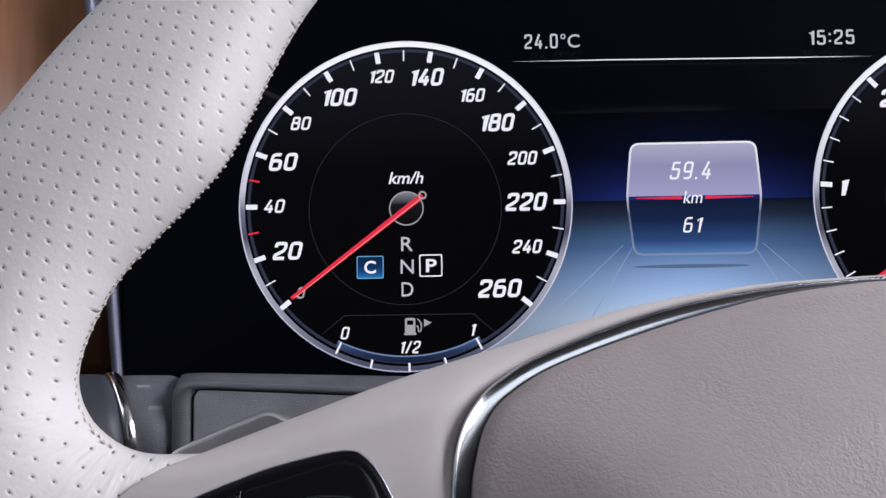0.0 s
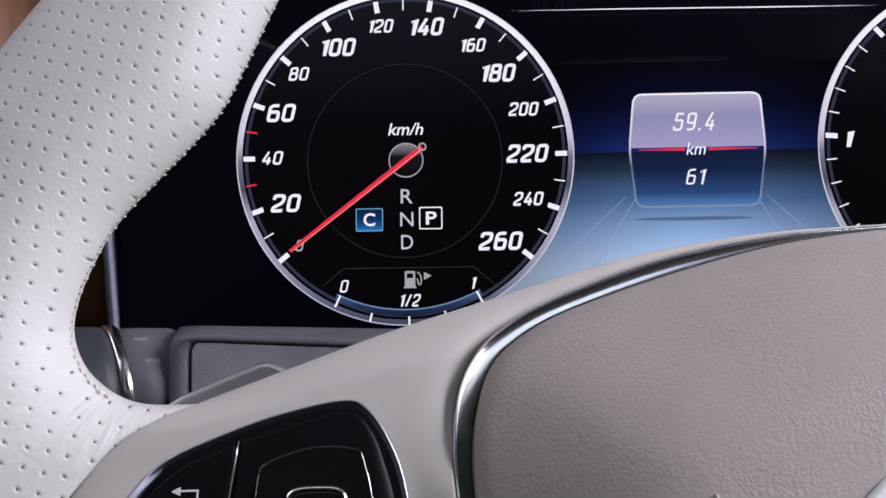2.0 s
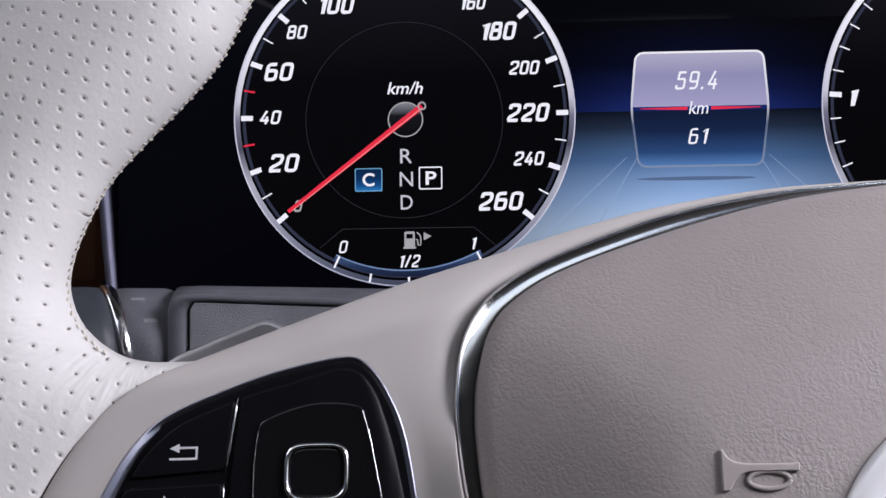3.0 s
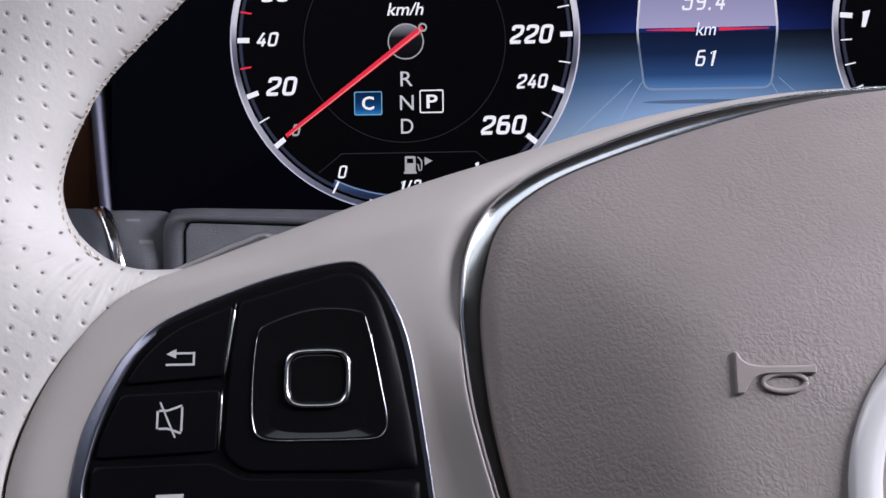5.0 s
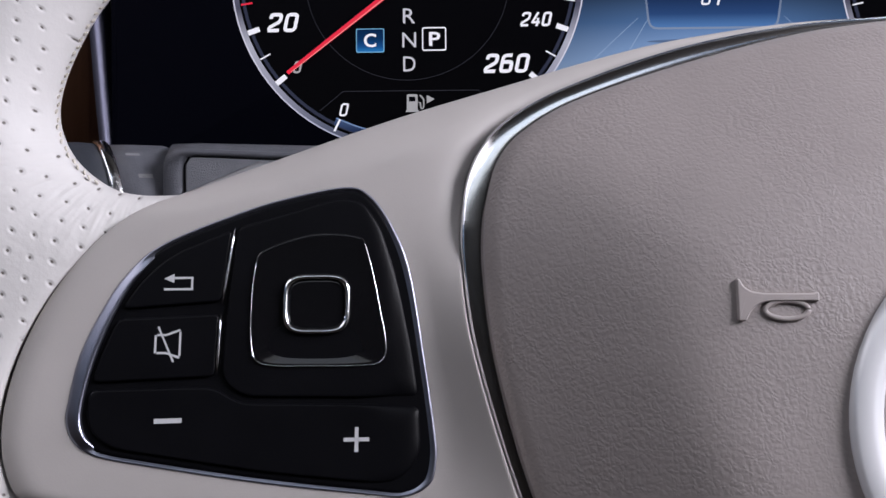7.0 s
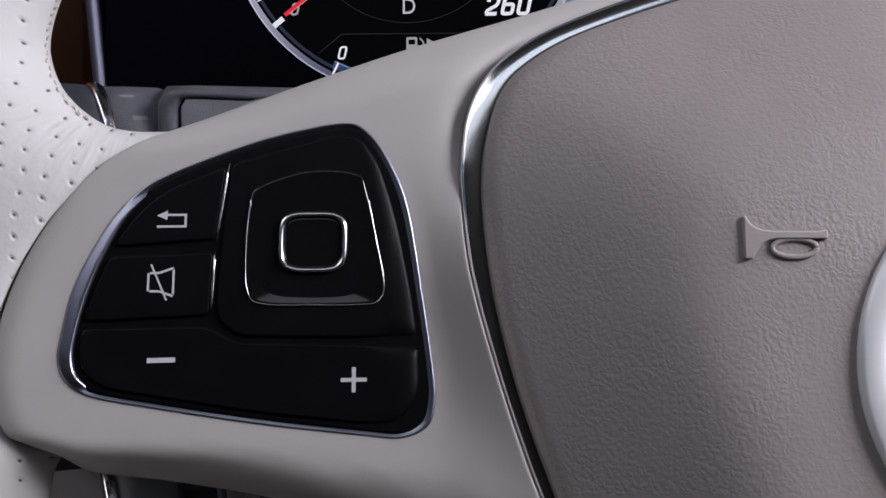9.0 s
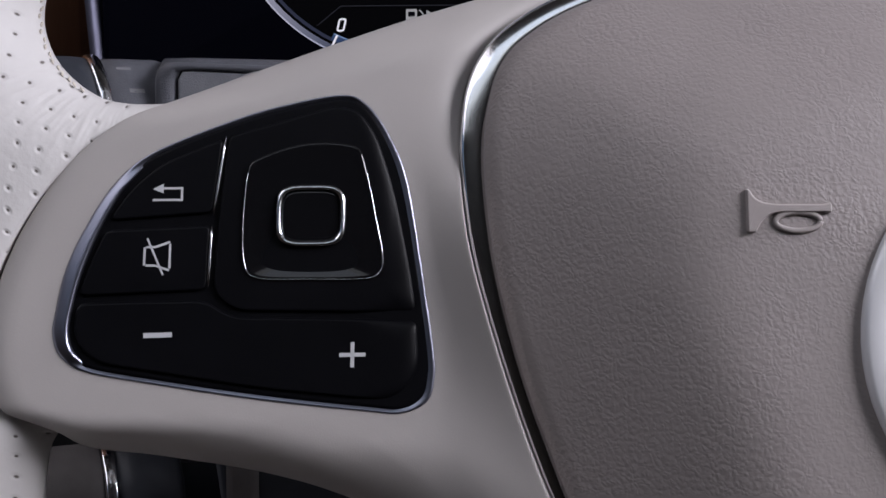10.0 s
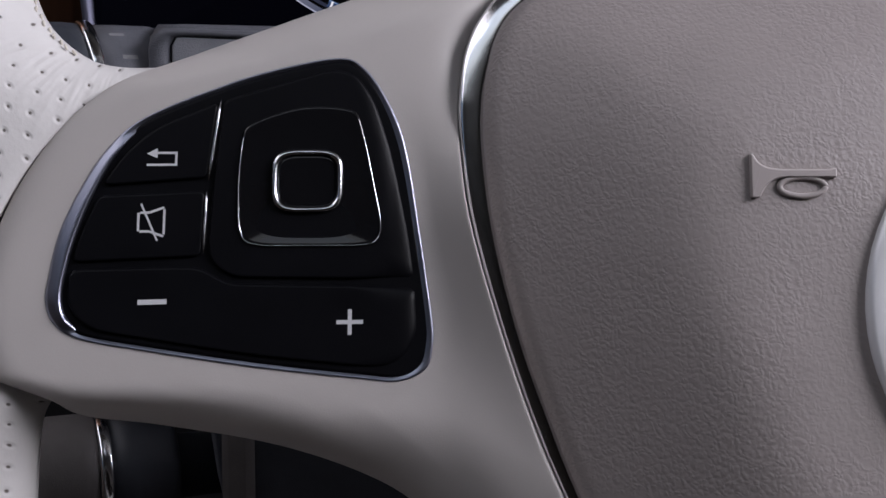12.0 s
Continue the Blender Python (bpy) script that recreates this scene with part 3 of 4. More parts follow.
# fuel gauge
gauge = part("fuel_gauge", flat_ring(0, 0, 4.44, 4.60, 0.07, 243.5, 298.5, 30), M_GAUGE, cluster, "blue fuel gauge arc")
part("gauge_line", flat_ring(0, 0, 4.40, 4.44, 0.075, 243.5, 298.5, 30), glow("blue_line_ink", (0.16, 0.24, 0.44)), gauge)
for k, a in enumerate((244.5, 257.6, 271.1, 284.1, 297.6)):
    part("tick_mark", tick(0, -0.06, a, 4.36 if k in (0, 4) else 4.55, 4.72 if k in (0, 4) else 4.80, 0.03, 0.09), M_WHITE, gauge, flat=True)
part("gauge_border", flat_poly([(-2.45, -3.75), (-1.79, -3.21), (1.95, -3.21), (2.75, -3.9), (2.72, -3.9), (1.94, -3.235), (-1.78, -3.235), (-2.42, -3.75)], 0.06), M_FAINT, gauge, flat=True)
for body, x, z, w in (("0", -1.76, -3.73, 0.30), ("1/2", 0.11, -4.16, 0.66), ("1", 1.93, -3.68, 0.19)):
    digits(gauge, "gauge_number", body, x, z, w, 0.36, M_WHITE, 0.15)
pump = part("fuel_pump_symbol", flat_poly([(-0.06, -3.81), (0.30, -3.81), (0.30, -3.76), (0.27, -3.76), (0.27, -3.35), (0.24, -3.32), (0.0, -3.32), (-0.03, -3.35), (-0.03, -3.76), (-0.06, -3.76)], 0.08), M_DIMWHITE, gauge, flat=True)
part("pump_window", flat_poly([(0.03, -3.39), (0.21, -3.39), (0.21, -3.52), (0.03, -3.52)], 0.09), M_GLASS, gauge, flat=True)
hose = spline([(0.27, -3.55), (0.34, -3.57), (0.36, -3.70), (0.42, -3.73), (0.44, -3.57), (0.42, -3.45), (0.33, -3.35)], 4)
bm = bmesh.new()
bridge(bm, [[P(q[0] - 0.018, -0.085, q[1]) for q in hose], [P(q[0] + 0.018, -0.085, q[1] + 0.012) for q in hose]], False)
part("pump_hose", bm, M_DIMWHITE, gauge, flat=True)
part("pump_arrow", flat_poly([(0.52, -3.35), (0.74, -3.46), (0.52, -3.58)], 0.08), M_DIMWHITE, gauge, flat=True)

# status line and trip box
part("status_line", flat_poly([(3.1, 4.19), (6.0, 4.165), (11.0, 4.115), (13.7, 4.12), (11.0, 4.155), (6.0, 4.20)], 0.05), M_WHITE, cluster, flat=True)
digits(cluster, "outside_temperature", "24.0", 4.06, 4.77, 0.98, 0.44, M_LETTER, 0.13, 0.0)
caption(cluster, "temperature_unit", "°C", 4.91, 4.77, 0.56, 0.42, M_LETTER, 0.0, 0.004)
digits(cluster, "clock_time", "15:25", 12.52, 4.70, 1.32, 0.44, M_LETTER, 0.14, 0.0)
BOXO = rounded([(6.58, 1.68), (10.22, 1.68), (10.34, 0.05), (10.12, -1.62), (6.60, -1.62), (6.42, 0.05)], [0.28, 0.28, 0.3, 0.28, 0.28, 0.3], 5)
trip = part("trip_box", frame_ring(BOXO, inset(BOXO, 0.055), 0.06, 0.085, lambda x, z, h: P(x, -h, z), 0.005),
            display_gradient("box_edge_ink", "Z", [(-1.6, (0.20, 0.26, 0.40)), (-0.4, (0.10, 0.13, 0.22)), (0.1, (0.55, 0.54, 0.66)), (1.7, (0.85, 0.84, 0.92))]), cluster, "glowing trip computer box")
inner = [q for q in inset(BOXO, 0.05)]
part("box_top", flat_poly([q for q in inner if q[1] >= 0.0][::1], 0.055), M_BOXTOP, trip, flat=True)
part("box_bottom", flat_poly([q for q in inner if q[1] <= 0.03], 0.052), M_BOXLOW, trip, flat=True)
for x0, x1 in ((6.70, 8.03), (8.70, 10.08)):
    part("red_line", flat_poly([(x0, 0.04), (x1, 0.0), (x1, 0.09), (x0, 0.06)] if x0 < 8 else [(x0, 0.0), (x1, 0.04), (x1, 0.06), (x0, 0.09)], 0.09), M_RED, trip, flat=True)
digits(trip, "trip_distance", "59.4", 8.32, 0.84, 1.28, 0.52, M_WHITE, 0.12)
caption(trip, "trip_unit", "km", 8.34, 0.06, 0.56, 0.36, M_WHITE, 0.22, 0.004)
digits(trip, "trip_time", "61", 8.31, -0.75, 0.60, 0.45, M_WHITE, 0.125)

# rev counter, of which one side shows
TX = 16.67
rev = dial_base(TX, "rev_counter_ring")
for k in range(0, 14):
    a = 218.5 - k * 8.62
    if k % 5 == 0:
        part("tick_mark", tick(TX, 0, a, 4.33, 4.67, 0.072, 0.08), M_WHITE, rev, flat=True)
    else:
        part("tick_mark", tick(TX, 0, a, 4.36, 4.66, 0.020, 0.08), M_WHITE, rev, flat=True)
digits(rev, "number", "1", 12.66, 0.26, 0.31, 0.53, M_WHITE, 0.22)
digits(rev, "number", "2", 14.05, 2.85, 0.52, 0.53, M_WHITE, 0.20)
needle(TX, 215.0, 0.58, 4.0, cluster)


# ---- column stalks behind the wheel ----
def stalk(cx, cy, cz, radius, name, label, knob, barrel, marks, lean):
    """A switch stalk whose free end points to the side and towards the driver; its chrome ring is at cx, cy, cz."""
    s = thing(name, P(cx, cy, cz), label, "stalk")
    c, n, up = math.cos(radians(25)), math.sin(radians(25)), math.sin(radians(lean))

    def place(a, r, w):
        return P(cx + a * c - r * math.cos(w) * n - r * math.sin(w) * up, cy + a * n + r * math.cos(w) * c, cz + r * math.sin(w) )

    def turned(rows, material, part_name, lab=""):
        return part(part_name, lathe([(a, r * radius) for a, r in rows], place, 56), material, s, lab)

    turned([(-4.6, 0.5), (-4.55, 0.74), (-4.3, 0.86), (-2.2, 0.98), (-0.5, 1.0), (-0.16, 0.985), (-0.15, 0.9)], knob, "end_knob")
    turned([(-0.15, 0.9), (-0.14, 1.01), (-0.08, 1.035), (0.10, 1.035), (0.16, 1.01), (0.17, 0.9)], M_CHROME, "chrome_ring", "bright chrome ring")
    turned([(0.17, 0.9), (0.18, 0.97), (0.7, 0.978), (1.5, 0.975), (1.66, 0.95), (1.74, 0.80), (1.8, 0.55), (4.5, 0.5)], barrel, "barrel")
    for k in range(marks):
        bm = bmesh.new()
        w = radians(126 + 27 * k)
        bridge(bm, [[place(a + 0.14 * k, radius * 0.978, w + e) for e in (-0.035, 0.035)] for a in (0.45, 0.56, 0.67, 0.79)], False)
        part("position_mark", bm, M_MARK, s, "pale printed mark", flat=True)
    return s


stalk(-7.14, -4.0, -6.46, 1.57, "turn_signal_stalk", "dark grey switch stalk with a chrome ring", M_KNOB, M_SHROUD, 2, 10)
stalk(-7.1, -4.5, -15.6, 1.45, "wheel_adjustment_lever", "grey lever with a chrome ring below the wheel spoke", M_GREY, M_KNOB, 0, 0)


def column():
    c = thing("steering_column", P(6, -3, -9), "textured black steering column cover with a recessed panel", "steering column")
    o = rounded([(-5.9, -4.85), (18.5, -5.6), (18.5, -17.2), (-4.2, -17.2)], [0.5, 2, 2, 1.5], 5)
    bm = plate(even(o, 120), [(0, 2.0), (0, 3.4), (0.06, 4.0), (0.18, 4.5), (0.36, 4.82), (0.55, 4.95), (0.8, 5.0)], lambda x, z, h: P(x, -h, z), True)
    part("cover", bm, M_SHROUD, c)
    def panel_line(d, r):
        return even(rounded([(-5.55 + d, -5.10 - 0.4 * d), (6 - d, -5.62 - 0.4 * d), (6 - d, -8.8 + d), (-5.55 + d, -8.6 + d)], r, 6), 110)

    flat = lambda x, z, h: P(x, -h, z)
    part("panel_border", frame_ring(panel_line(0, 0.45), panel_line(0.50, 0.22), 4.9, 5.16, flat, 0.13), M_SHROUD, c, "raised grey border")
    part("groove", frame_ring(panel_line(0.50, 0.22), panel_line(0.56, 0.2), 4.9, 5.02, flat, 0.01), M_DASH, c, "dark groove round the panel")
    part("panel", plate(panel_line(0.56, 0.2), [(0, 4.9), (0.0, 5.09), (0.03, 5.12)], flat, True), M_PANEL, c, "grained grey recessed panel")
    o = rounded([(-4.6, -10.5), (18.0, -10.5), (18.0, -17.0), (-3.9, -17.0)], 0.4, 4)
    part("lower_cover", plate(even(o, 100), [(0, 4.6), (0.0, 5.05), (0.1, 5.15)], lambda x, z, h: P(x, -h, z), True), M_KNOB, c, "black lower column cover")
    o = rounded([(-4.0, -9.5), (-3.2, -9.5), (-3.2, -16.5), (-4.0, -16.5)], 0.25, 4)
    part("ridge", plate(o, [(0, 4.8), (0.02, 5.2), (0.2, 5.35)], lambda x, z, h: P(x, -h, z), True), M_GREY, c, "grey upright ridge")


column()

# ---- steering wheel ----
WC = (10.2, -10.0)


def W(x, z, h):
    """A place on the wheel: x and z on the dashboard's axes, h above the wheel's own leaning plane."""
    return P(x, -14.86 + 0.2223 * (z + 8.57) + 0.1355 * (x + 1.578) - h, z)


wheel = thing("steering_wheel", W(WC[0], WC[1], 0), "cream leather car steering wheel with perforated grip and chrome trim", "steering wheel")

STRIP_OUT = [(10.2, -3.36), (9.34, -3.42), (7.59, -3.60), (5.53, -4.03), (3.53, -4.74), (2.55, -5.29), (2.07, -5.79), (1.81, -6.38), (1.72, -7.08), (1.73, -7.68), (1.89, -8.91),
             (2.32, -10.47), (2.84, -12.0), (3.35, -13.2), (4.2, -15.0), (5.8, -16.7), (7.8, -17.5), (10.2, -17.7)]
STRIP_IN = [(10.2, -3.46), (9.33, -3.53), (7.6, -3.80), (5.53, -4.36), (3.66, -5.02), (2.74, -5.57), (2.35, -6.05), (2.18, -6.62), (2.11, -7.15), (2.12, -7.9), (2.29, -9.2),
            (2.68, -10.75), (3.16, -12.1), (3.61, -13.2), (4.45, -14.9), (5.95, -16.5), (7.9, -17.3), (10.2, -17.5)]


# the hub trim: a smooth cream shell that carries switches and airbag cover
LEFT_HUB = [(10.2, -3.28), (9.34, -3.33), (7.59, -3.47), (5.54, -3.81), (4.03, -4.20), (2.56, -4.66), (0.64, -5.26), (-1.4, -6.0), (-2.75, -6.51),
            (-3.56, -6.86), (-4.36, -7.55), (-5.0, -8.55), (-5.36, -9.6), (-5.42, -10.5), (-5.2, -11.2), (-4.75, -11.65), (-4.2, -12.02),
            (-3.0, -12.20), (-1.38, -12.50), (-0.13, -12.89), (0.90, -13.41), (1.77, -14.22), (2.9, -15.6), (4.6, -17.6), (7.2, -18.7), (10.2, -19.0)]


def mirrored(half):
    return half + [np.array([2 * WC[0] - q[0], q[1]]) for q in reversed(half[1:-1])]


def piecewise(line, marks, counts):
    """A line resampled so that each mark, the nearest point to a place, falls on a known step."""
    p = np.array(line)
    at = [0] + [int(np.argmin(np.linalg.norm(p - m, axis=1))) for m in marks] + [len(p) - 1]
    out = []
    for u, v, n in zip(at, at[1:], counts):
        out += even(list(p[u:v + 1]), n + 1, False)[:-1]
    return out + [p[-1]]


COUNTS = (70, 110, 60, 60)
hub_out = mirrored(piecewise(spline(LEFT_HUB, 8), [(2.56, -4.66), (-4.2, -12.02), (1.77, -14.22)], COUNTS))
hub_in = mirrored(piecewise(spline(STRIP_OUT, 8), [(2.55, -5.29), (2.0, -9.4), (3.7, -14.0)], COUNTS))


# outlines of the switch panel's frame
PANEL = [(-0.15, -6.47), (0.24, -6.62), (0.6, -7.11), (0.90, -7.86), (1.14, -9.25), (1.32, -10.45), (1.34, -10.88), (1.23, -11.24), (0.84, -11.41), (0.26, -11.36), (-1.34, -11.16), (-3.01, -10.88), (-3.91, -10.7), (-4.29, -10.48), (-4.43, -10.15), (-4.4, -9.78), (-4.28, -9.16), (-4.02, -8.54), (-3.63, -7.89), (-3.06, -7.39), (-1.88, -6.89), (-1.03, -6.63)]
PANEL_IN = [(-0.2, -6.58), (0.09, -6.66), (0.38, -7.06), (0.69, -7.94), (0.96, -9.25), (1.11, -10.45), (1.11, -10.83), (1.03, -11.13), (0.78, -11.29), (0.26, -11.26), (-1.34, -11.04), (-3.01, -10.78), (-3.8, -10.62), (-4.08, -10.42), (-4.18, -10.15), (-4.15, -9.75), (-4.0, -9.13), (-3.75, -8.48), (-3.41, -7.89), (-2.94, -7.46), (-1.87, -7.02), (-1.05, -6.76)]


def within(points, line):
    """Which points lie inside a closed outline."""
    p, a = np.array(points), np.array(line)
    b, inside = np.roll(a, -1, 0), np.zeros(len(p), bool)
    for (x0, z0), (x1, z1) in zip(a, b):
        cross = (z0 > p[:, 1]) != (z1 > p[:, 1])
        inside ^= cross & (p[:, 0] < (x1 - x0) * (p[:, 1] - z0) / (z1 - z0 + 1e-12) + x0)
    return inside


def trim_rise(points, d_in):
    """The trim climbs from the switch panel to the edge of the airbag cover, lower down more than above."""
    points = np.array(points)
    frame_line = spline(PANEL, 7, True)
    d_p = np.where(within(points, frame_line), 0.0, far_from(points, frame_line, True))
    u = np.clip((-6.4 - points[:, 1]) / 3.0, 0, 1)
    t = np.clip(d_p / (d_p + np.minimum(d_in, 1.4) + 1e-6) * 1.15 - 0.15, 0, 1)
    return 0.50 * u * u * (3 - 2 * u) * t ** 1.15 * np.clip(1.6 - d_in / 1.5, 0, 1)


def hub_drop(z):
    """How deep the shell's edge rolls away: little along the leather seam, most under the spoke."""
    under = np.clip((-11.3 - z) / 0.5, 0, 1)
    above = np.clip((z + 6.9) / 0.5, 0, 1)
    return 0.14 + 1.08 * under + 0.30 * above


def hub_shell():
    bm = bmesh.new()
    steps = (0.0, 0.008, 0.025, 0.055, 0.10, 0.17, 0.26, 0.38, 0.52, 0.7, 0.95, 1.25, 1.6, 2.0, 2.5)
    rows = []
    for o, i in zip(hub_out, hub_in):
        length = np.linalg.norm(i - o)
        near = [min(s, 0.48 * length * s / steps[-1]) / length for s in steps]
        rows.append([o + (i - o) * f for f in near + [0.5] + [1 - f for f in reversed(near)]])
    rows = np.array(rows)
    flat = rows.reshape(-1, 2)
    d_out, d_in = far_from(flat, hub_out, True), far_from(flat, hub_in, True)
    k = hub_drop(flat[:, 1])
    wide = 0.30 * np.clip(flat[:, 0] + 0.5, 0, 3.5)
    reach = 0.30 + np.clip(k, 0, 1) * (0.62 + wide)
    h = -k * (0.35 * roll_off(d_out, reach) + 0.65 * np.clip(1 - d_out / reach, 0, 1) ** 1.7)
    u = np.clip((-6.4 - flat[:, 1]) / 1.6, 0, 1)
    h -= 0.34 * (1 - u) * roll_off(d_in, 0.70) + 0.03 * u * roll_off(d_in, 0.05)
    h += trim_rise(np.stack([np.where(flat[:, 0] > WC[0], 2 * WC[0] - flat[:, 0], flat[:, 0]), flat[:, 1]], 1), d_in)
    h = h.reshape(rows.shape[:2])
    rings = [[W(q[0], q[1], -2.6) for q in inset(hub_out, 0.3)]]
    rings += [[W(rows[i, j, 0], rows[i, j, 1], h[i, j]) for i in range(len(rows))] for j in range(rows.shape[1])]
    rings.append([W(q[0], q[1], -1.2) for q in hub_in])
    bridge(bm, rings)
    return bm


part("hub_trim", hub_shell(), M_TRIM, wheel, "smooth cream spoke trim")

# the grip: leather rim whose inner edge swells at the thumb rest and spreads onto the spoke
INNER = [(90, 10.2, 6.6), (104, 5.9, 6.1), (117, 2.2, 4.7), (127, -0.2, 3.3), (132, -0.95, 2.3), (136, -1.53, 1.2), (141, -2.12, -0.27), (144.5, -2.5, -1.13), (148, -2.98, -1.8),
         (151.5, -3.74, -2.68), (154.5, -4.32, -3.42), (158, -4.72, -4.3), (161, -4.90, -5.04), (163, -4.84, -5.57), (165, -4.58, -6.04), (166.3, -4.11, -6.43),
         (169.5, -3.56, -6.57), (173.0, -2.70, -6.57), (174.2, -3.52, -6.93), (175.7, -4.40, -7.62), (177.6, -5.04, -8.6), (180, -5.40, -9.6), (183, -5.46, -10.5), (186, -5.24, -11.25), (188, -4.70, -11.70),
         (190, -4.58, -12.1), (194, -4.55, -13.2), (200, -4.2, -15.0), (210, -3.2, -18.0), (225, -0.9, -21.4), (245, 4.0, -24.9), (270, 10.2, -26.4)]
SEAM = (172.7, 188.3)


def rim():
    rows = []
    for a, x, z in INNER:
        # the free edge lies a little behind the spoke's face
        free = not SEAM[0] - 1.0 < a < SEAM[1]
        f = 1.025 + 0.028 * min(1.0, max(0.0, (a - 188) / 4))
        rows.append((a, 2.4 + (x - 2.4) * f, -7 + (z + 7) * 1.025) if free else (a, x, z))
    fine = spline(rows, 8)
    full = fine + [np.array([540 - a, 2 * WC[0] - x, z]) for a, x, z in reversed(fine[1:-1])]
    free_edge = [q[1:] for q in fine if q[0] < SEAM[0]]
    free_low = [q[1:] for q in fine if q[0] > SEAM[1]]
    seam = [q[1:] for q in fine if SEAM[0] <= q[0] <= SEAM[1]]
    top_steps = [0, 0.01, 0.03, 0.06, 0.1, 0.15, 0.21, 0.28, 0.36, 0.44, 0.52, 0.60, 0.67, 0.73, 0.79, 0.84, 0.88, 0.915, 0.94, 0.96, 0.975, 0.987, 0.995, 1.0]
    low_steps = [0.97, 0.88, 0.75, 0.6, 0.45, 0.3, 0.16, 0.06, 0.015]
    bm = bmesh.new()
    tops, outer, n = [], [], len(full)
    for a, x, z in full:
        o = np.array([WC[0] + 20.0 * math.cos(radians(a)), WC[1] + 20.0 * math.sin(radians(a))])
        outer.append(o)
        tops.append([o + (np.array([x, z]) - o) * s for s in top_steps])
    tops = np.array(tops)
    flat = tops.reshape(-1, 2)
    fold = np.stack([np.where(flat[:, 0] > WC[0], 2 * WC[0] - flat[:, 0], flat[:, 0]), flat[:, 1]], 1)
    d_o = far_from(flat, outer, True)
    d_f = np.minimum(far_from(fold, free_edge), far_from(fold, free_low))
    d_s = far_from(fold, seam)
    h = 0.80 - 2.1 * roll_off(d_o, 3.3) - 1.33 * (0.4 * roll_off(d_f, 1.35) + 0.6 * roll_off(d_f, 2.1)) - 0.10 * roll_off(d_s, 0.25) - 0.76 * np.clip(1 - d_s / 2.9, 0, 1) ** 1.5
    # under the spoke the rim runs further back
    back = np.clip((-11.5 - flat[:, 1]) / 1.8, 0, 1)
    h -= 0.7 * back * back * (3 - 2 * back)
    h = h.reshape(tops.shape[:2])
    # small creases where the leather is drawn round the end of the opening
    d_f = d_f.reshape(h.shape)
    for k, (a, x, z) in enumerate(full):
        pull = max(0.0, 1 - abs(a - 167.5) / 4.5)
        wave = math.sin(k * 1.75 + 1.3 * math.sin(k * 0.9))
        h[k] += 0.008 * pull * wave * np.exp(-((d_f[k] - 0.45) / 0.35) ** 2)
    rings, uvs = [], []

    def turned_uv(q):
        return (0.82 * q[0] + 0.57 * q[1]) * CM, (0.82 * q[1] - 0.57 * q[0]) * CM

    for k in range(n):
        ring = [W(q[0], q[1], e) for q, e in zip(tops[k], h[k])]
        uv = [turned_uv(q) for q in tops[k]]
        o, i = tops[k][0], tops[k][-1]
        for s in low_steps:
            q = o + (i - o) * s
            edge_h = h[k][-1] * s + h[k][0] * (1 - s)
            ring.append(W(q[0], q[1], edge_h - 1.5 * math.sqrt(max(0.0, 1 - abs(2 * s - 1) ** 2.4))))
            uv.append(turned_uv(q))
        rings.append(ring)
        uvs.append(uv)
    vs = [[bm.verts.new(p) for p in ring] for ring in rings]
    layer = bm.loops.layers.uv.new("grip")
    nv = len(rings[0])
    for a in range(n):
        b = (a + 1) % n
        for j in range(nv):
            l = (j + 1) % nv
            face = bm.faces.new((vs[a][j], vs[a][l], vs[b][l], vs[b][j]))
            for loop, (r, c) in zip(face.loops, ((a, j), (a, l), (b, l), (b, j))):
                loop[layer].uv = uvs[r][c]
    return bm, full


rim_mesh, rim_line = rim()
grip = part("grip", rim_mesh, M_RIM, wheel, "cream perforated leather grip")


# chrome strip round the airbag cover
def loop_of(half, n=300):
    fine = spline(half, 10)
    fine = even(fine, n // 2 + 1, False)
    return fine + [np.array([2 * WC[0] - x, z]) for x, z in reversed(fine[1:-1])]


def strip():
    bm = bmesh.new()
    out, inn = [np.array(q) for q in STRIP_OUT], [np.array(q) for q in STRIP_IN]
    a, b = spline(out, 10), spline(inn, 10)
    a = a + [np.array([2 * WC[0] - x, z]) for x, z in reversed(a[1:-1])]
    b = b + [np.array([2 * WC[0] - x, z]) for x, z in reversed(b[1:-1])]
    # a crowned bar: at the upper corner its face leans outwards, further down it lies flat behind a narrow rolled edge
    rows = [(0.0, -0.4, -0.4), (0.0, 0.0, 0.0), (0.03, 0.06, 0.10), (0.08, 0.095, 0.165), (0.14, 0.115, 0.192), (0.24, 0.138, 0.202), (0.36, 0.160, 0.205), (0.50, 0.183, 0.206), (0.66, 0.201, 0.208),
            (0.82, 0.210, 0.206), (0.96, 0.214, 0.198), (1.0, 0.21, 0.19), (1.0, -0.4, -0.4)]
    fall = [float(np.clip((-5.9 - p[1]) / 1.2, 0, 1)) for p in a]
    bridge(bm, [[W(*(p + (q - p) * f), lean + (level - lean) * w) for p, q, w in zip(a, b, fall)] for f, lean, level in rows])
    return bm


part("trim_strip", strip(), M_CHROME, wheel, "bright chrome strip round the airbag cover")


def pad_height(q):
    """A steeper flank that turns softly into the broad front face."""
    edge = 0.20 * min(1.0, q / 0.022) ** 0.5
    flank, face = 4.2 * q, 1.46 + 0.40 * q
    return 0.17 + edge - math.log(math.exp(-7 * flank) + math.exp(-7 * face)) / 7


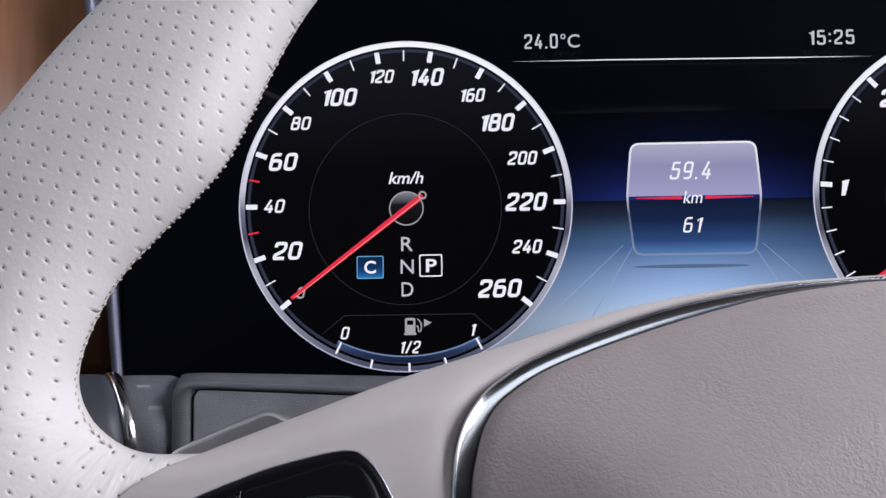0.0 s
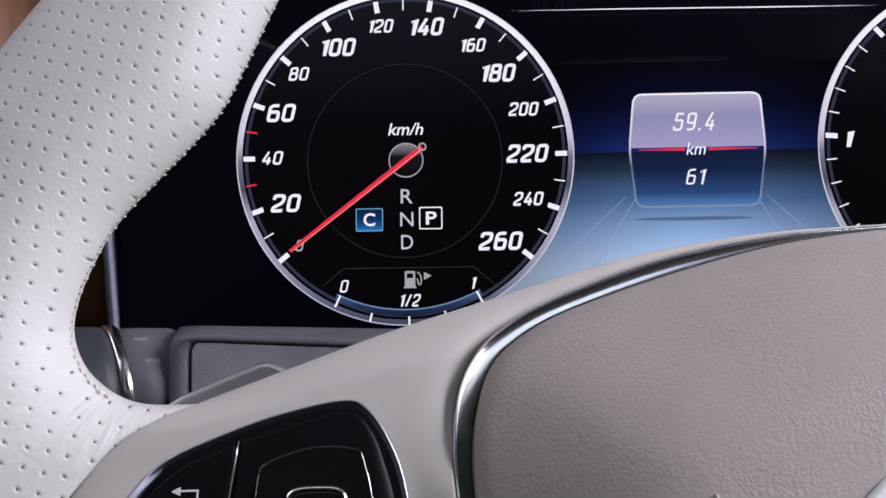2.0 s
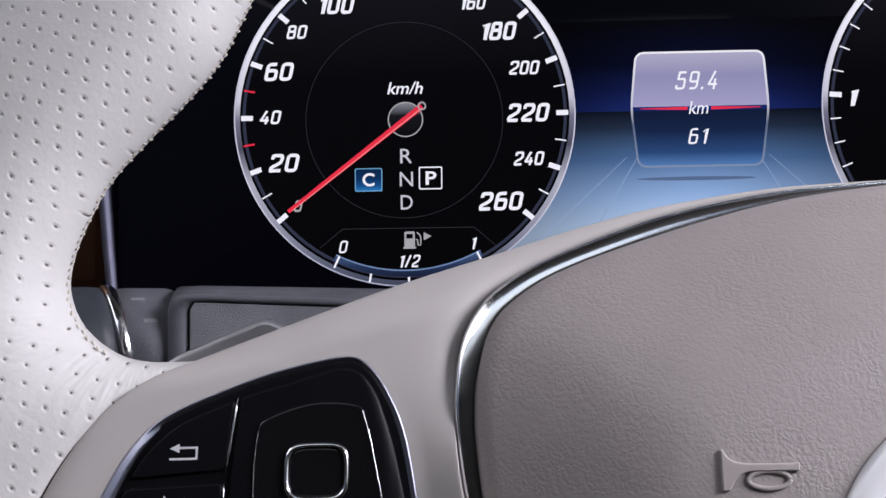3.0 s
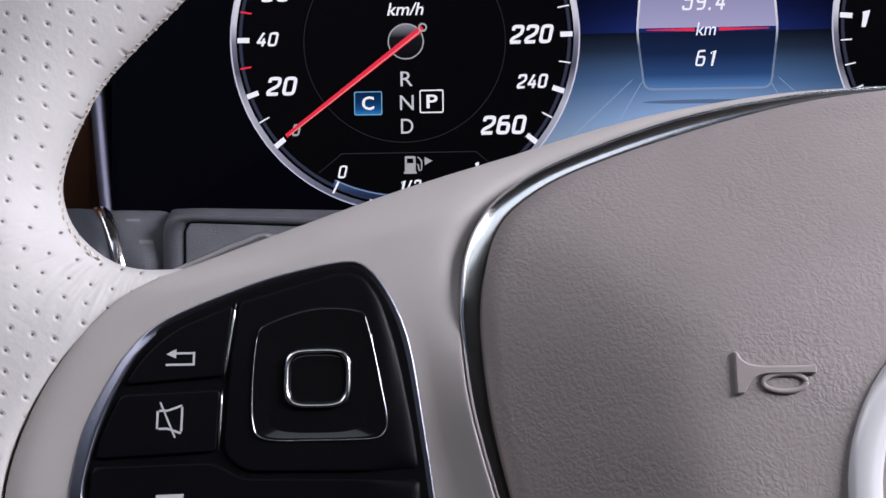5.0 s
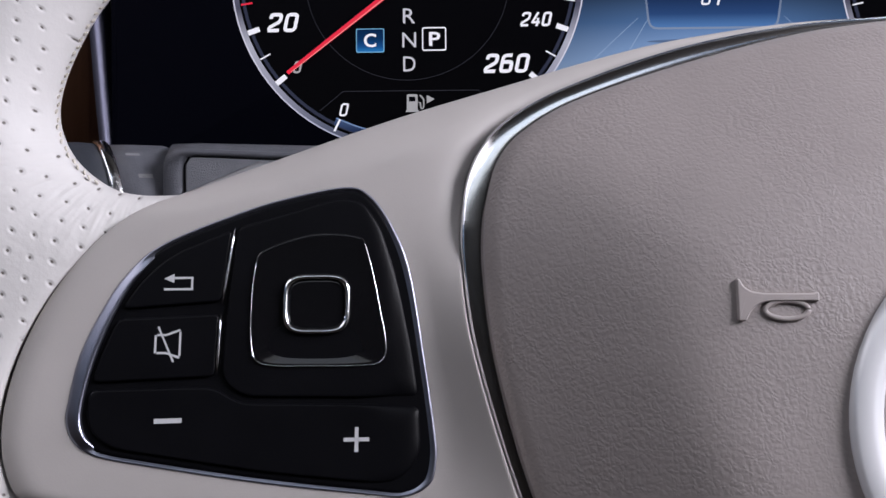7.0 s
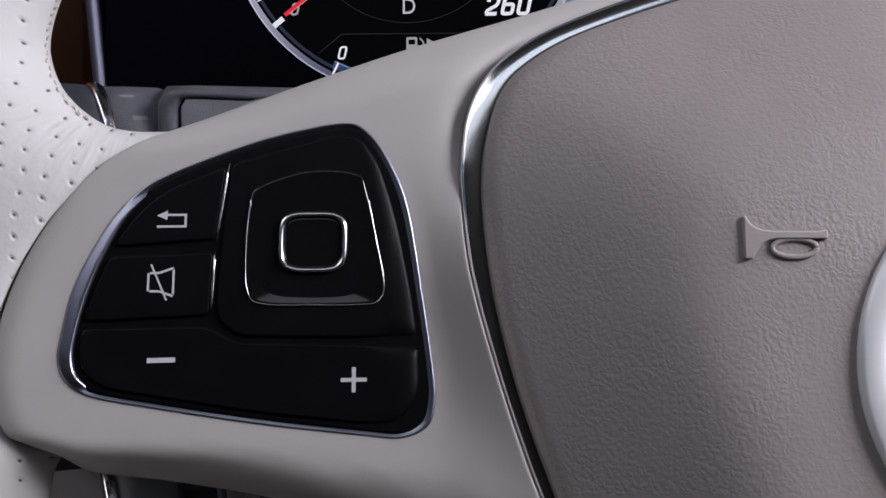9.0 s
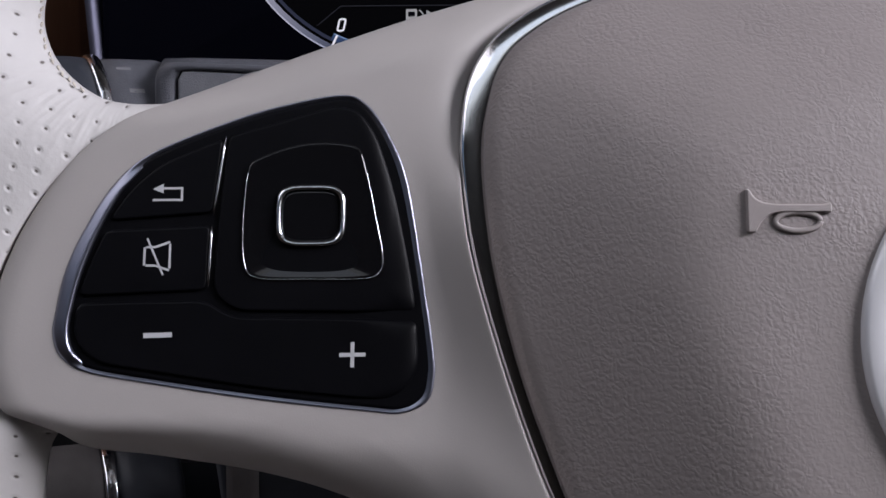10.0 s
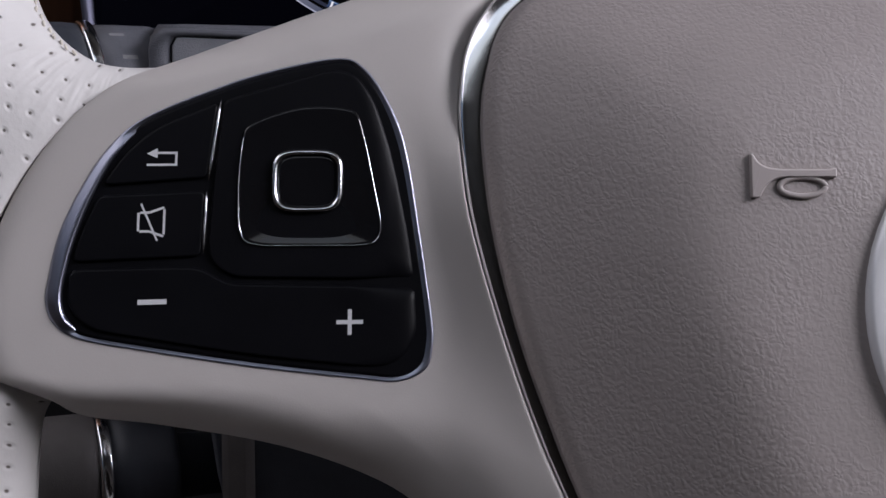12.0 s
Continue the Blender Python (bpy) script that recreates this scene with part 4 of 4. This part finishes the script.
def pad():
    bm = bmesh.new()
    line = inset(even(loop_of(STRIP_IN), 300), -0.015)
    qs = [0, 0.002, 0.006, 0.012, 0.022, 0.04, 0.07, 0.11, 0.16, 0.21, 0.25, 0.29, 0.33, 0.37, 0.41, 0.46, 0.52, 0.6, 0.67, 0.78, 0.89, 0.97]
    rings = [[W(WC[0] + (p[0] - WC[0]) * (1 - q), WC[1] + (p[1] - WC[1]) * (1 - q), pad_height(q) if q else -0.1) for p in line] for q in qs]
    vs = bridge(bm, rings)
    bm.faces.new(vs[-1])
    bm.faces.new(list(reversed(vs[0])))
    return bm


cover = part("airbag_cover", pad(), M_PAD, wheel, "grained cream leather airbag cover")


def pad_top(x, z):
    """Height of the airbag cover at a place."""
    line = np.array(even(loop_of(STRIP_IN), 300)) - WC
    d = np.array([x - WC[0], z - WC[1]])
    r = np.linalg.norm(d)
    k = int(np.argmax((line @ d) / (np.linalg.norm(line, axis=1) * r + 1e-9)))
    return pad_height(max(0.0, 1 - r / np.linalg.norm(line[k])))


# raised horn symbol in the same leather
def tube(points, radius, place, n=8):
    bm = bmesh.new()
    pts = [place(*p) for p in points]
    rings = []
    for k, p in enumerate(pts):
        t = (pts[min(k + 1, len(pts) - 1)] - pts[max(k - 1, 0)]).normalized()
        a = t.orthogonal().normalized()
        b = t.cross(a)
        rad = (radius[k] if isinstance(radius, list) else radius) * CM
        rings.append([p + (a * math.cos(2 * math.pi * j / n) + b * math.sin(2 * math.pi * j / n)) * rad for j in range(n)])
    # keep the rings untwisted
    for k in range(1, len(rings)):
        best = min(range(n), key=lambda s: sum((rings[k][(j + s) % n] - rings[k - 1][j]).length for j in range(n)))
        rings[k] = [rings[k][(j + best) % n] for j in range(n)]
    vs = bridge(bm, rings)
    bm.faces.new(vs[0])
    bm.faces.new(list(reversed(vs[-1])))
    return bm


HX, HZ = 5.945, -8.30


def on_pad(x, z, h):
    return W(x, z, pad_top(x, z) + h)


def horn():
    o = even(rounded([(0.0, 0.30), (0.05, 0.30), (0.10, 0.20), (0.21, 0.125), (0.40, 0.095), (1.07, 0.09), (1.17, 0.115), (1.17, -0.03), (1.07, -0.02), (0.44, -0.02), (0.31, -0.05), (0.20, -0.14), (0.12, -0.29), (0.0, -0.29)], [0.02, 0.02, 0.05, 0.08, 0.12, 0.04, 0.03, 0.03, 0.04, 0.08, 0.06, 0.06, 0.025, 0.02], 4), 130)
    o = [q * 1.08 + (HX, HZ) for q in o]
    bm = plate(o, [(0, -0.03), (0.003, 0.055), (0.012, 0.078), (0.028, 0.088)], on_pad)
    loop = [(0.70 + 0.31 * math.cos(w), -0.125 + 0.125 * math.sin(w)) for w in [2 * math.pi * k / 28 for k in range(29)]]
    extra = tube([(HX + 1.08 * q[0], HZ + 1.08 * q[1] - 0.02, 0.02) for q in loop], 0.045, on_pad)
    me = bpy.data.meshes.new("loop")
    extra.to_mesh(me)
    bm.from_mesh(me)
    bpy.data.meshes.remove(me)
    extra.free()
    return bm


part("horn_symbol", horn(), M_HORN, cover, "raised leather horn symbol")


def emblem():
    cx, cz = 10.55, -10.2
    top = pad_top(9.0, cz)

    def place(a, r, w):
        return W(cx + r * math.cos(w), cz + r * math.sin(w), top + a)
    bm = bmesh.new()
    n = 64
    rows = [(-0.5, 3.0), (0.0, 3.0), (0.07, 2.97), (0.11, 2.9), (0.12, 2.7), (0.11, 2.58), (0.06, 2.5), (-0.2, 2.46)]
    bridge(bm, [[place(a, r, 2 * math.pi * k / n) for k in range(n)] for a, r in rows])
    ring = part("emblem_ring", bm, mat("bright_silver_lacquer", (0.86, 0.86, 0.88), 0.25, 0.15), cover, "bright chrome emblem ring")
    bm = bmesh.new()
    bm.faces.new([bm.verts.new(place(-0.1, 2.5, 2 * math.pi * k / n)) for k in range(n)])
    part("emblem_plate", bm, mat("dark_blue_emblem_plate", (0.02, 0.03, 0.09), 0.25), cover, "dark blue emblem plate")


emblem()

# ---- switch panel on the spoke ----
po, pi = spline(PANEL, 7, True), spline(PANEL_IN, 7, True)
bm = bmesh.new()
# broad flank rising inwards on the outer side, thin outer lip with a groove beside the control block
turn = [float(max(np.clip((a[0] + 3.0) / 0.8, 0, 1), np.clip((0.215 - np.linalg.norm(a - b)) / 0.06, 0, 1))) for a, b in zip(po, pi)]
bridge(bm, [[W(*(a + (b - a) * f), h0 + (h1 - h0) * w) for a, b, w in zip(po, pi, turn)] for f, h0, h1 in
            [(-0.02, -0.1, -0.1), (0.0, 0.0, 0.018), (0.10, 0.025, 0.03), (0.25, 0.042, 0.026), (0.42, 0.058, 0.012), (0.60, 0.074, 0.0), (0.82, 0.092, -0.01), (0.92, 0.088, -0.02), (1.0, 0.05, -0.03), (1.02, -0.1, -0.1)]])
part("panel_frame", bm, M_SATIN, wheel, "thin chrome frame round the switch panel")
base = part("switch_base", plate(po, [(0.06, -0.2), (0.06, -0.03), (0.11, -0.026)], lambda x, z, h: W(x, z, h + 0.035)), M_BUTTON, wheel, "black switch panel base")


def button(name, outline, h, label, soft=0.0):
    """A low key; soft: how far its far flank rolls over beside the groove."""
    if not soft:
        bm = plate(outline, [(0, 0.0), (0.0, h - 0.04), (0.006, h - 0.012), (0.02, h - 0.002), (0.04, h)], W)
        return part(name, bm, M_BUTTON, wheel, label)
    p = np.array(outline)
    mid = (p.min(0) + p.max(0)) / 2
    bm = bmesh.new()
    rings = [[W(q[0], q[1], -0.02) for q in p]]
    for f in (0.0, 0.006, 0.014, 0.03, 0.05, 0.08, 0.11, 0.15, 0.20, 0.26, 0.34, 0.5):
        ring = p + (mid - p) * f
        d = far_from(ring, p, True)
        side = np.clip((ring[:, 0] - 0.1) / 0.6, 0, 1)
        top = h - 0.03 * roll_off(d, 0.03) - 0.085 * side * roll_off(d, 0.03 + soft * side)
        rings.append([W(q[0], q[1], e) for q, e in zip(ring, top)])
    vs = bridge(bm, rings)
    bm.faces.new(vs[-1])
    return part(name, bm, M_BUTTON, wheel, label)


b_return = button("return_button", even(rounded([(-1.97, -7.17), (-2.10, -8.32), (-3.66, -8.43), (-3.36, -7.96), (-2.90, -7.55)], [0.06, 0.08, 0.1, 0.3, 0.3], 5), 60), 0.07, "black button with a white return arrow")
b_mute = button("mute_button", even(rounded([(-2.13, -8.52), (-2.16, -9.50), (-4.06, -9.57), (-3.93, -9.12), (-3.70, -8.58)], [0.06, 0.08, 0.1, 0.3, 0.1], 5), 60), 0.07, "black button with a white mute symbol")
b_volume = button("volume_rocker", even(rounded([(-4.08, -9.68), (-2.18, -9.66), (-1.78, -9.92), (1.07, -10.0), (1.11, -10.8), (0.74, -11.22), (-1.34, -10.98), (-3.78, -10.56), (-4.12, -10.2)], [0.1, 0.15, 0.2, 0.08, 0.3, 0.3, 0.5, 0.3, 0.3], 5), 110), 0.07, "black volume rocker with minus and plus", 0.22)
b_pad = button("control_block", even(rounded([(-1.88, -7.13), (-0.22, -6.64), (0.12, -6.72), (0.40, -7.1), (0.70, -7.96), (0.97, -9.25), (1.06, -9.88), (-1.72, -9.82), (-2.06, -9.55), (-2.02, -8.5)], [0.06, 0.3, 0.15, 0.2, 0.4, 0.4, 0.08, 0.25, 0.2, 0.5], 5), 110), 0.075, "black control block round the touch button", 0.46)

# chrome hairlines beside the small buttons
for (x0, z0), (x1, z1) in (((-1.925, -7.14), (-2.085, -8.36)), ((-2.10, -8.52), (-2.13, -9.46))):
    part("chrome_hairline", tube([(x0 + (x1 - x0) * k / 6, z0 + (z1 - z0) * k / 6, 0.075 - 0.02 * (k in (0, 6))) for k in range(7)], [0.008, 0.02, 0.022, 0.022, 0.022, 0.02, 0.008], W, 8), M_CHROME, wheel)

# dished glossy bezel with chrome edge and touch button
BZ = even(spline([(-1.45, -7.50), (-0.70, -7.25), (0.04, -7.28), (0.22, -7.52), (0.42, -8.40), (0.54, -9.05), (0.46, -9.30), (0.20, -9.36), (-0.60, -9.36), (-1.38, -9.33), (-1.59, -9.12), (-1.63, -8.45), (-1.58, -7.75)], 6, True), 96)
RC = (-0.585, -8.375)


def square_ring(hw, hh, n=96, power=4.0):
    out = []
    for k in range(n):
        a = 2 * math.pi * k / n
        c, s = math.cos(a), math.sin(a)
        out.append(np.array([RC[0] + hw * math.copysign(abs(c) ** (2 / power), c), RC[1] + hh * math.copysign(abs(s) ** (2 / power), s)]))
    return out


def match(line):
    """The outline begun at the point to the right of the centre, running anticlockwise."""
    p = np.array(line) - RC
    ang = np.unwrap(np.arctan2(p[:, 1], p[:, 0]))
    if ang[-1] < ang[0]:
        line = line[::-1]
        p = np.array(line) - RC
    k = int(np.argmin(np.abs(np.arctan2(p[:, 1], p[:, 0]))))
    return line[k:] + line[:k]


BZ = match(BZ)
BZ_IN, RO = inset(BZ, 0.03), square_ring(0.54, 0.48)
bm = bmesh.new()
rings = [[W(q[0], q[1], h) for q in line] for line, h in ((BZ, 0.06), (BZ, 0.10), (BZ_IN, 0.105))]
dish = [0.15 + 0.85 * min(1.0, max(0.0, (RC[1] - q[1]) / 0.9)) * (1 - 0.7 * min(1.0, abs(q[0] - RC[0]) / 1.05) ** 2) for q in BZ_IN]
for f, h in ((0.04, 0.007), (0.1, 0.017), (0.2, 0.033), (0.35, 0.053), (0.5, 0.068), (0.65, 0.078), (0.8, 0.083), (1.0, 0.085)):
    rings.append([W(*(a + (b - a) * f), 0.105 - h * d) for a, b, d in zip(BZ_IN, RO, dish)])
bridge(bm, rings)
bezel = part("touch_bezel", bm, M_GLOSS, wheel, "dished piano-black bezel")
# the fine edge stands proud at the sides and below, and sinks into the gloss along the top
sink = [0.022 * float(np.clip((q[1] + 7.85) / 0.3, 0, 1)) for q in BZ]
bm = bmesh.new()
bridge(bm, [[W(*(a + (b - a) * f), h - d) for a, b, d in zip(BZ, inset(BZ, 0.014), sink)] for f, h in ((0.0, 0.08), (0.0, 0.104), (0.18, 0.112), (0.82, 0.112), (1.0, 0.104), (1.0, 0.08))])
part("bezel_edge", bm, M_CHROME, bezel, "fine chrome edge")
ring = part("touch_ring", frame_ring(square_ring(0.535, 0.475), square_ring(0.455, 0.40), -0.05, 0.16, W, 0.05), M_CHROME, wheel, "chrome ring of the touch button")
part("inner_line", frame_ring(square_ring(0.59, 0.53), square_ring(0.57, 0.51), -0.05, 0.02, W, 0.01), M_CHROME, ring)
part("touch_button", plate(square_ring(0.455, 0.40), [(0, -0.02), (0.0, 0.09), (0.02, 0.105), (0.05, 0.108)], W), M_GLOSS, wheel, "glossy black touch button")


def ink(parent, name, polys, h=0.076):
    bm = bmesh.new()
    for poly in polys:
        bm.faces.new([bm.verts.new(W(x, z, h)) for x, z in poly])
    return part(name, bm, M_PRINT, parent, "white printed symbol", flat=True)


def stroke(pts, w):
    """Rectangles along a line, for printed symbols."""
    out = []
    for (x0, z0), (x1, z1) in zip(pts, pts[1:]):
        d = np.array([x1 - x0, z1 - z0])
        d /= np.linalg.norm(d)
        n = np.array([-d[1], d[0]]) * w / 2
        a, b = np.array([x0, z0]) - d * w / 2, np.array([x1, z1]) + d * w / 2
        out.append([a - n, b - n, b + n, a + n])
    return out


ink(b_return, "return_symbol", stroke([(-2.99, -8.12), (-2.57, -8.12)], 0.035) + stroke([(-2.57, -8.086), (-2.57, -7.94)], 0.035) + stroke([(-2.604, -7.94), (-2.85, -7.94)], 0.035) + [[(-3.01, -7.95), (-2.85, -7.87), (-2.85, -8.02)]])
ink(b_mute, "mute_symbol", stroke([(-3.10, -8.86), (-3.10, -9.10)], 0.035) + stroke([(-3.06, -8.84), (-2.95, -8.84)], 0.035) + stroke([(-3.06, -9.12), (-2.95, -9.12)], 0.035)
    + stroke([(-2.915, -8.832), (-2.74, -8.77)], 0.035) + stroke([(-2.915, -9.128), (-2.74, -9.19)], 0.035) + stroke([(-2.72, -8.81), (-2.72, -9.15)], 0.035) + stroke([(-3.06, -8.72), (-2.82, -9.25)], 0.03))
ink(b_volume, "minus_symbol", stroke([(-3.03, -10.17), (-2.68, -10.165)], 0.075))
ink(b_volume, "plus_symbol", stroke([(-0.09, -10.51), (0.045, -10.51)], 0.06) + stroke([(0.115, -10.51), (0.25, -10.51)], 0.06) + stroke([(0.08, -10.35), (0.08, -10.67)], 0.06))


# shift paddle behind the spoke
def paddle():
    p = thing("shift_paddle", P(-1, -10.5, -7), "silver gear shift paddle behind the wheel spoke", "shift paddle")
    o = even(spline([(-1.92, -5.86), (-2.2, -5.80), (-2.5, -5.92), (-3.3, -6.25), (-4.2, -6.7), (-4.6, -7.6), (-3.6, -8.4), (-1.6, -8.2), (-1.2, -7.0), (-1.6, -6.1)], 6, True), 70)
    bm = plate(o, [(0, 10.4), (0.0, 10.7), (0.03, 10.76), (0.10, 10.8)], lambda x, z, h: P(x, -h, z), True)
    part("blade", bm, mat("satin_silver_paddle", (0.42, 0.42, 0.44), 0.36, 0.8), p)


paddle()

# thread along the inner edge of the leather, worked in short slanting stitches
me = None
edge = [q for q in rim_line if 133 <= q[0] <= 166.5]
edge = even([np.array([q[1], q[2]]) for q in edge], 78, False)
for k in range(1, len(edge) - 1):
    t = edge[k + 1] - edge[k - 1]
    t /= np.linalg.norm(t)
    nrm = np.array([-t[1], t[0]])
    if me is None:
        bm = bmesh.new()
        bmesh.ops.create_uvsphere(bm, u_segments=6, v_segments=4, radius=1.0)
        me = bpy.data.meshes.new("stitch")
        for v in bm.verts:
            v.co = Vector((v.co.x * 0.0006, v.co.y * 0.0004, v.co.z * 0.00024))
        bm.to_mesh(me)
        bm.free()
        me.materials.append(M_STITCH)
    st = new("stitch", me)
    st.parent = grip
    at = W(edge[k][0] + 0.01, edge[k][1], -0.66 + 0.08 * (k % 2))
    st.location = at - origin_of(grip)
    st.rotation_euler = (0, -math.atan2(t[1], t[0]) + random.uniform(0.3, 0.8), 0)
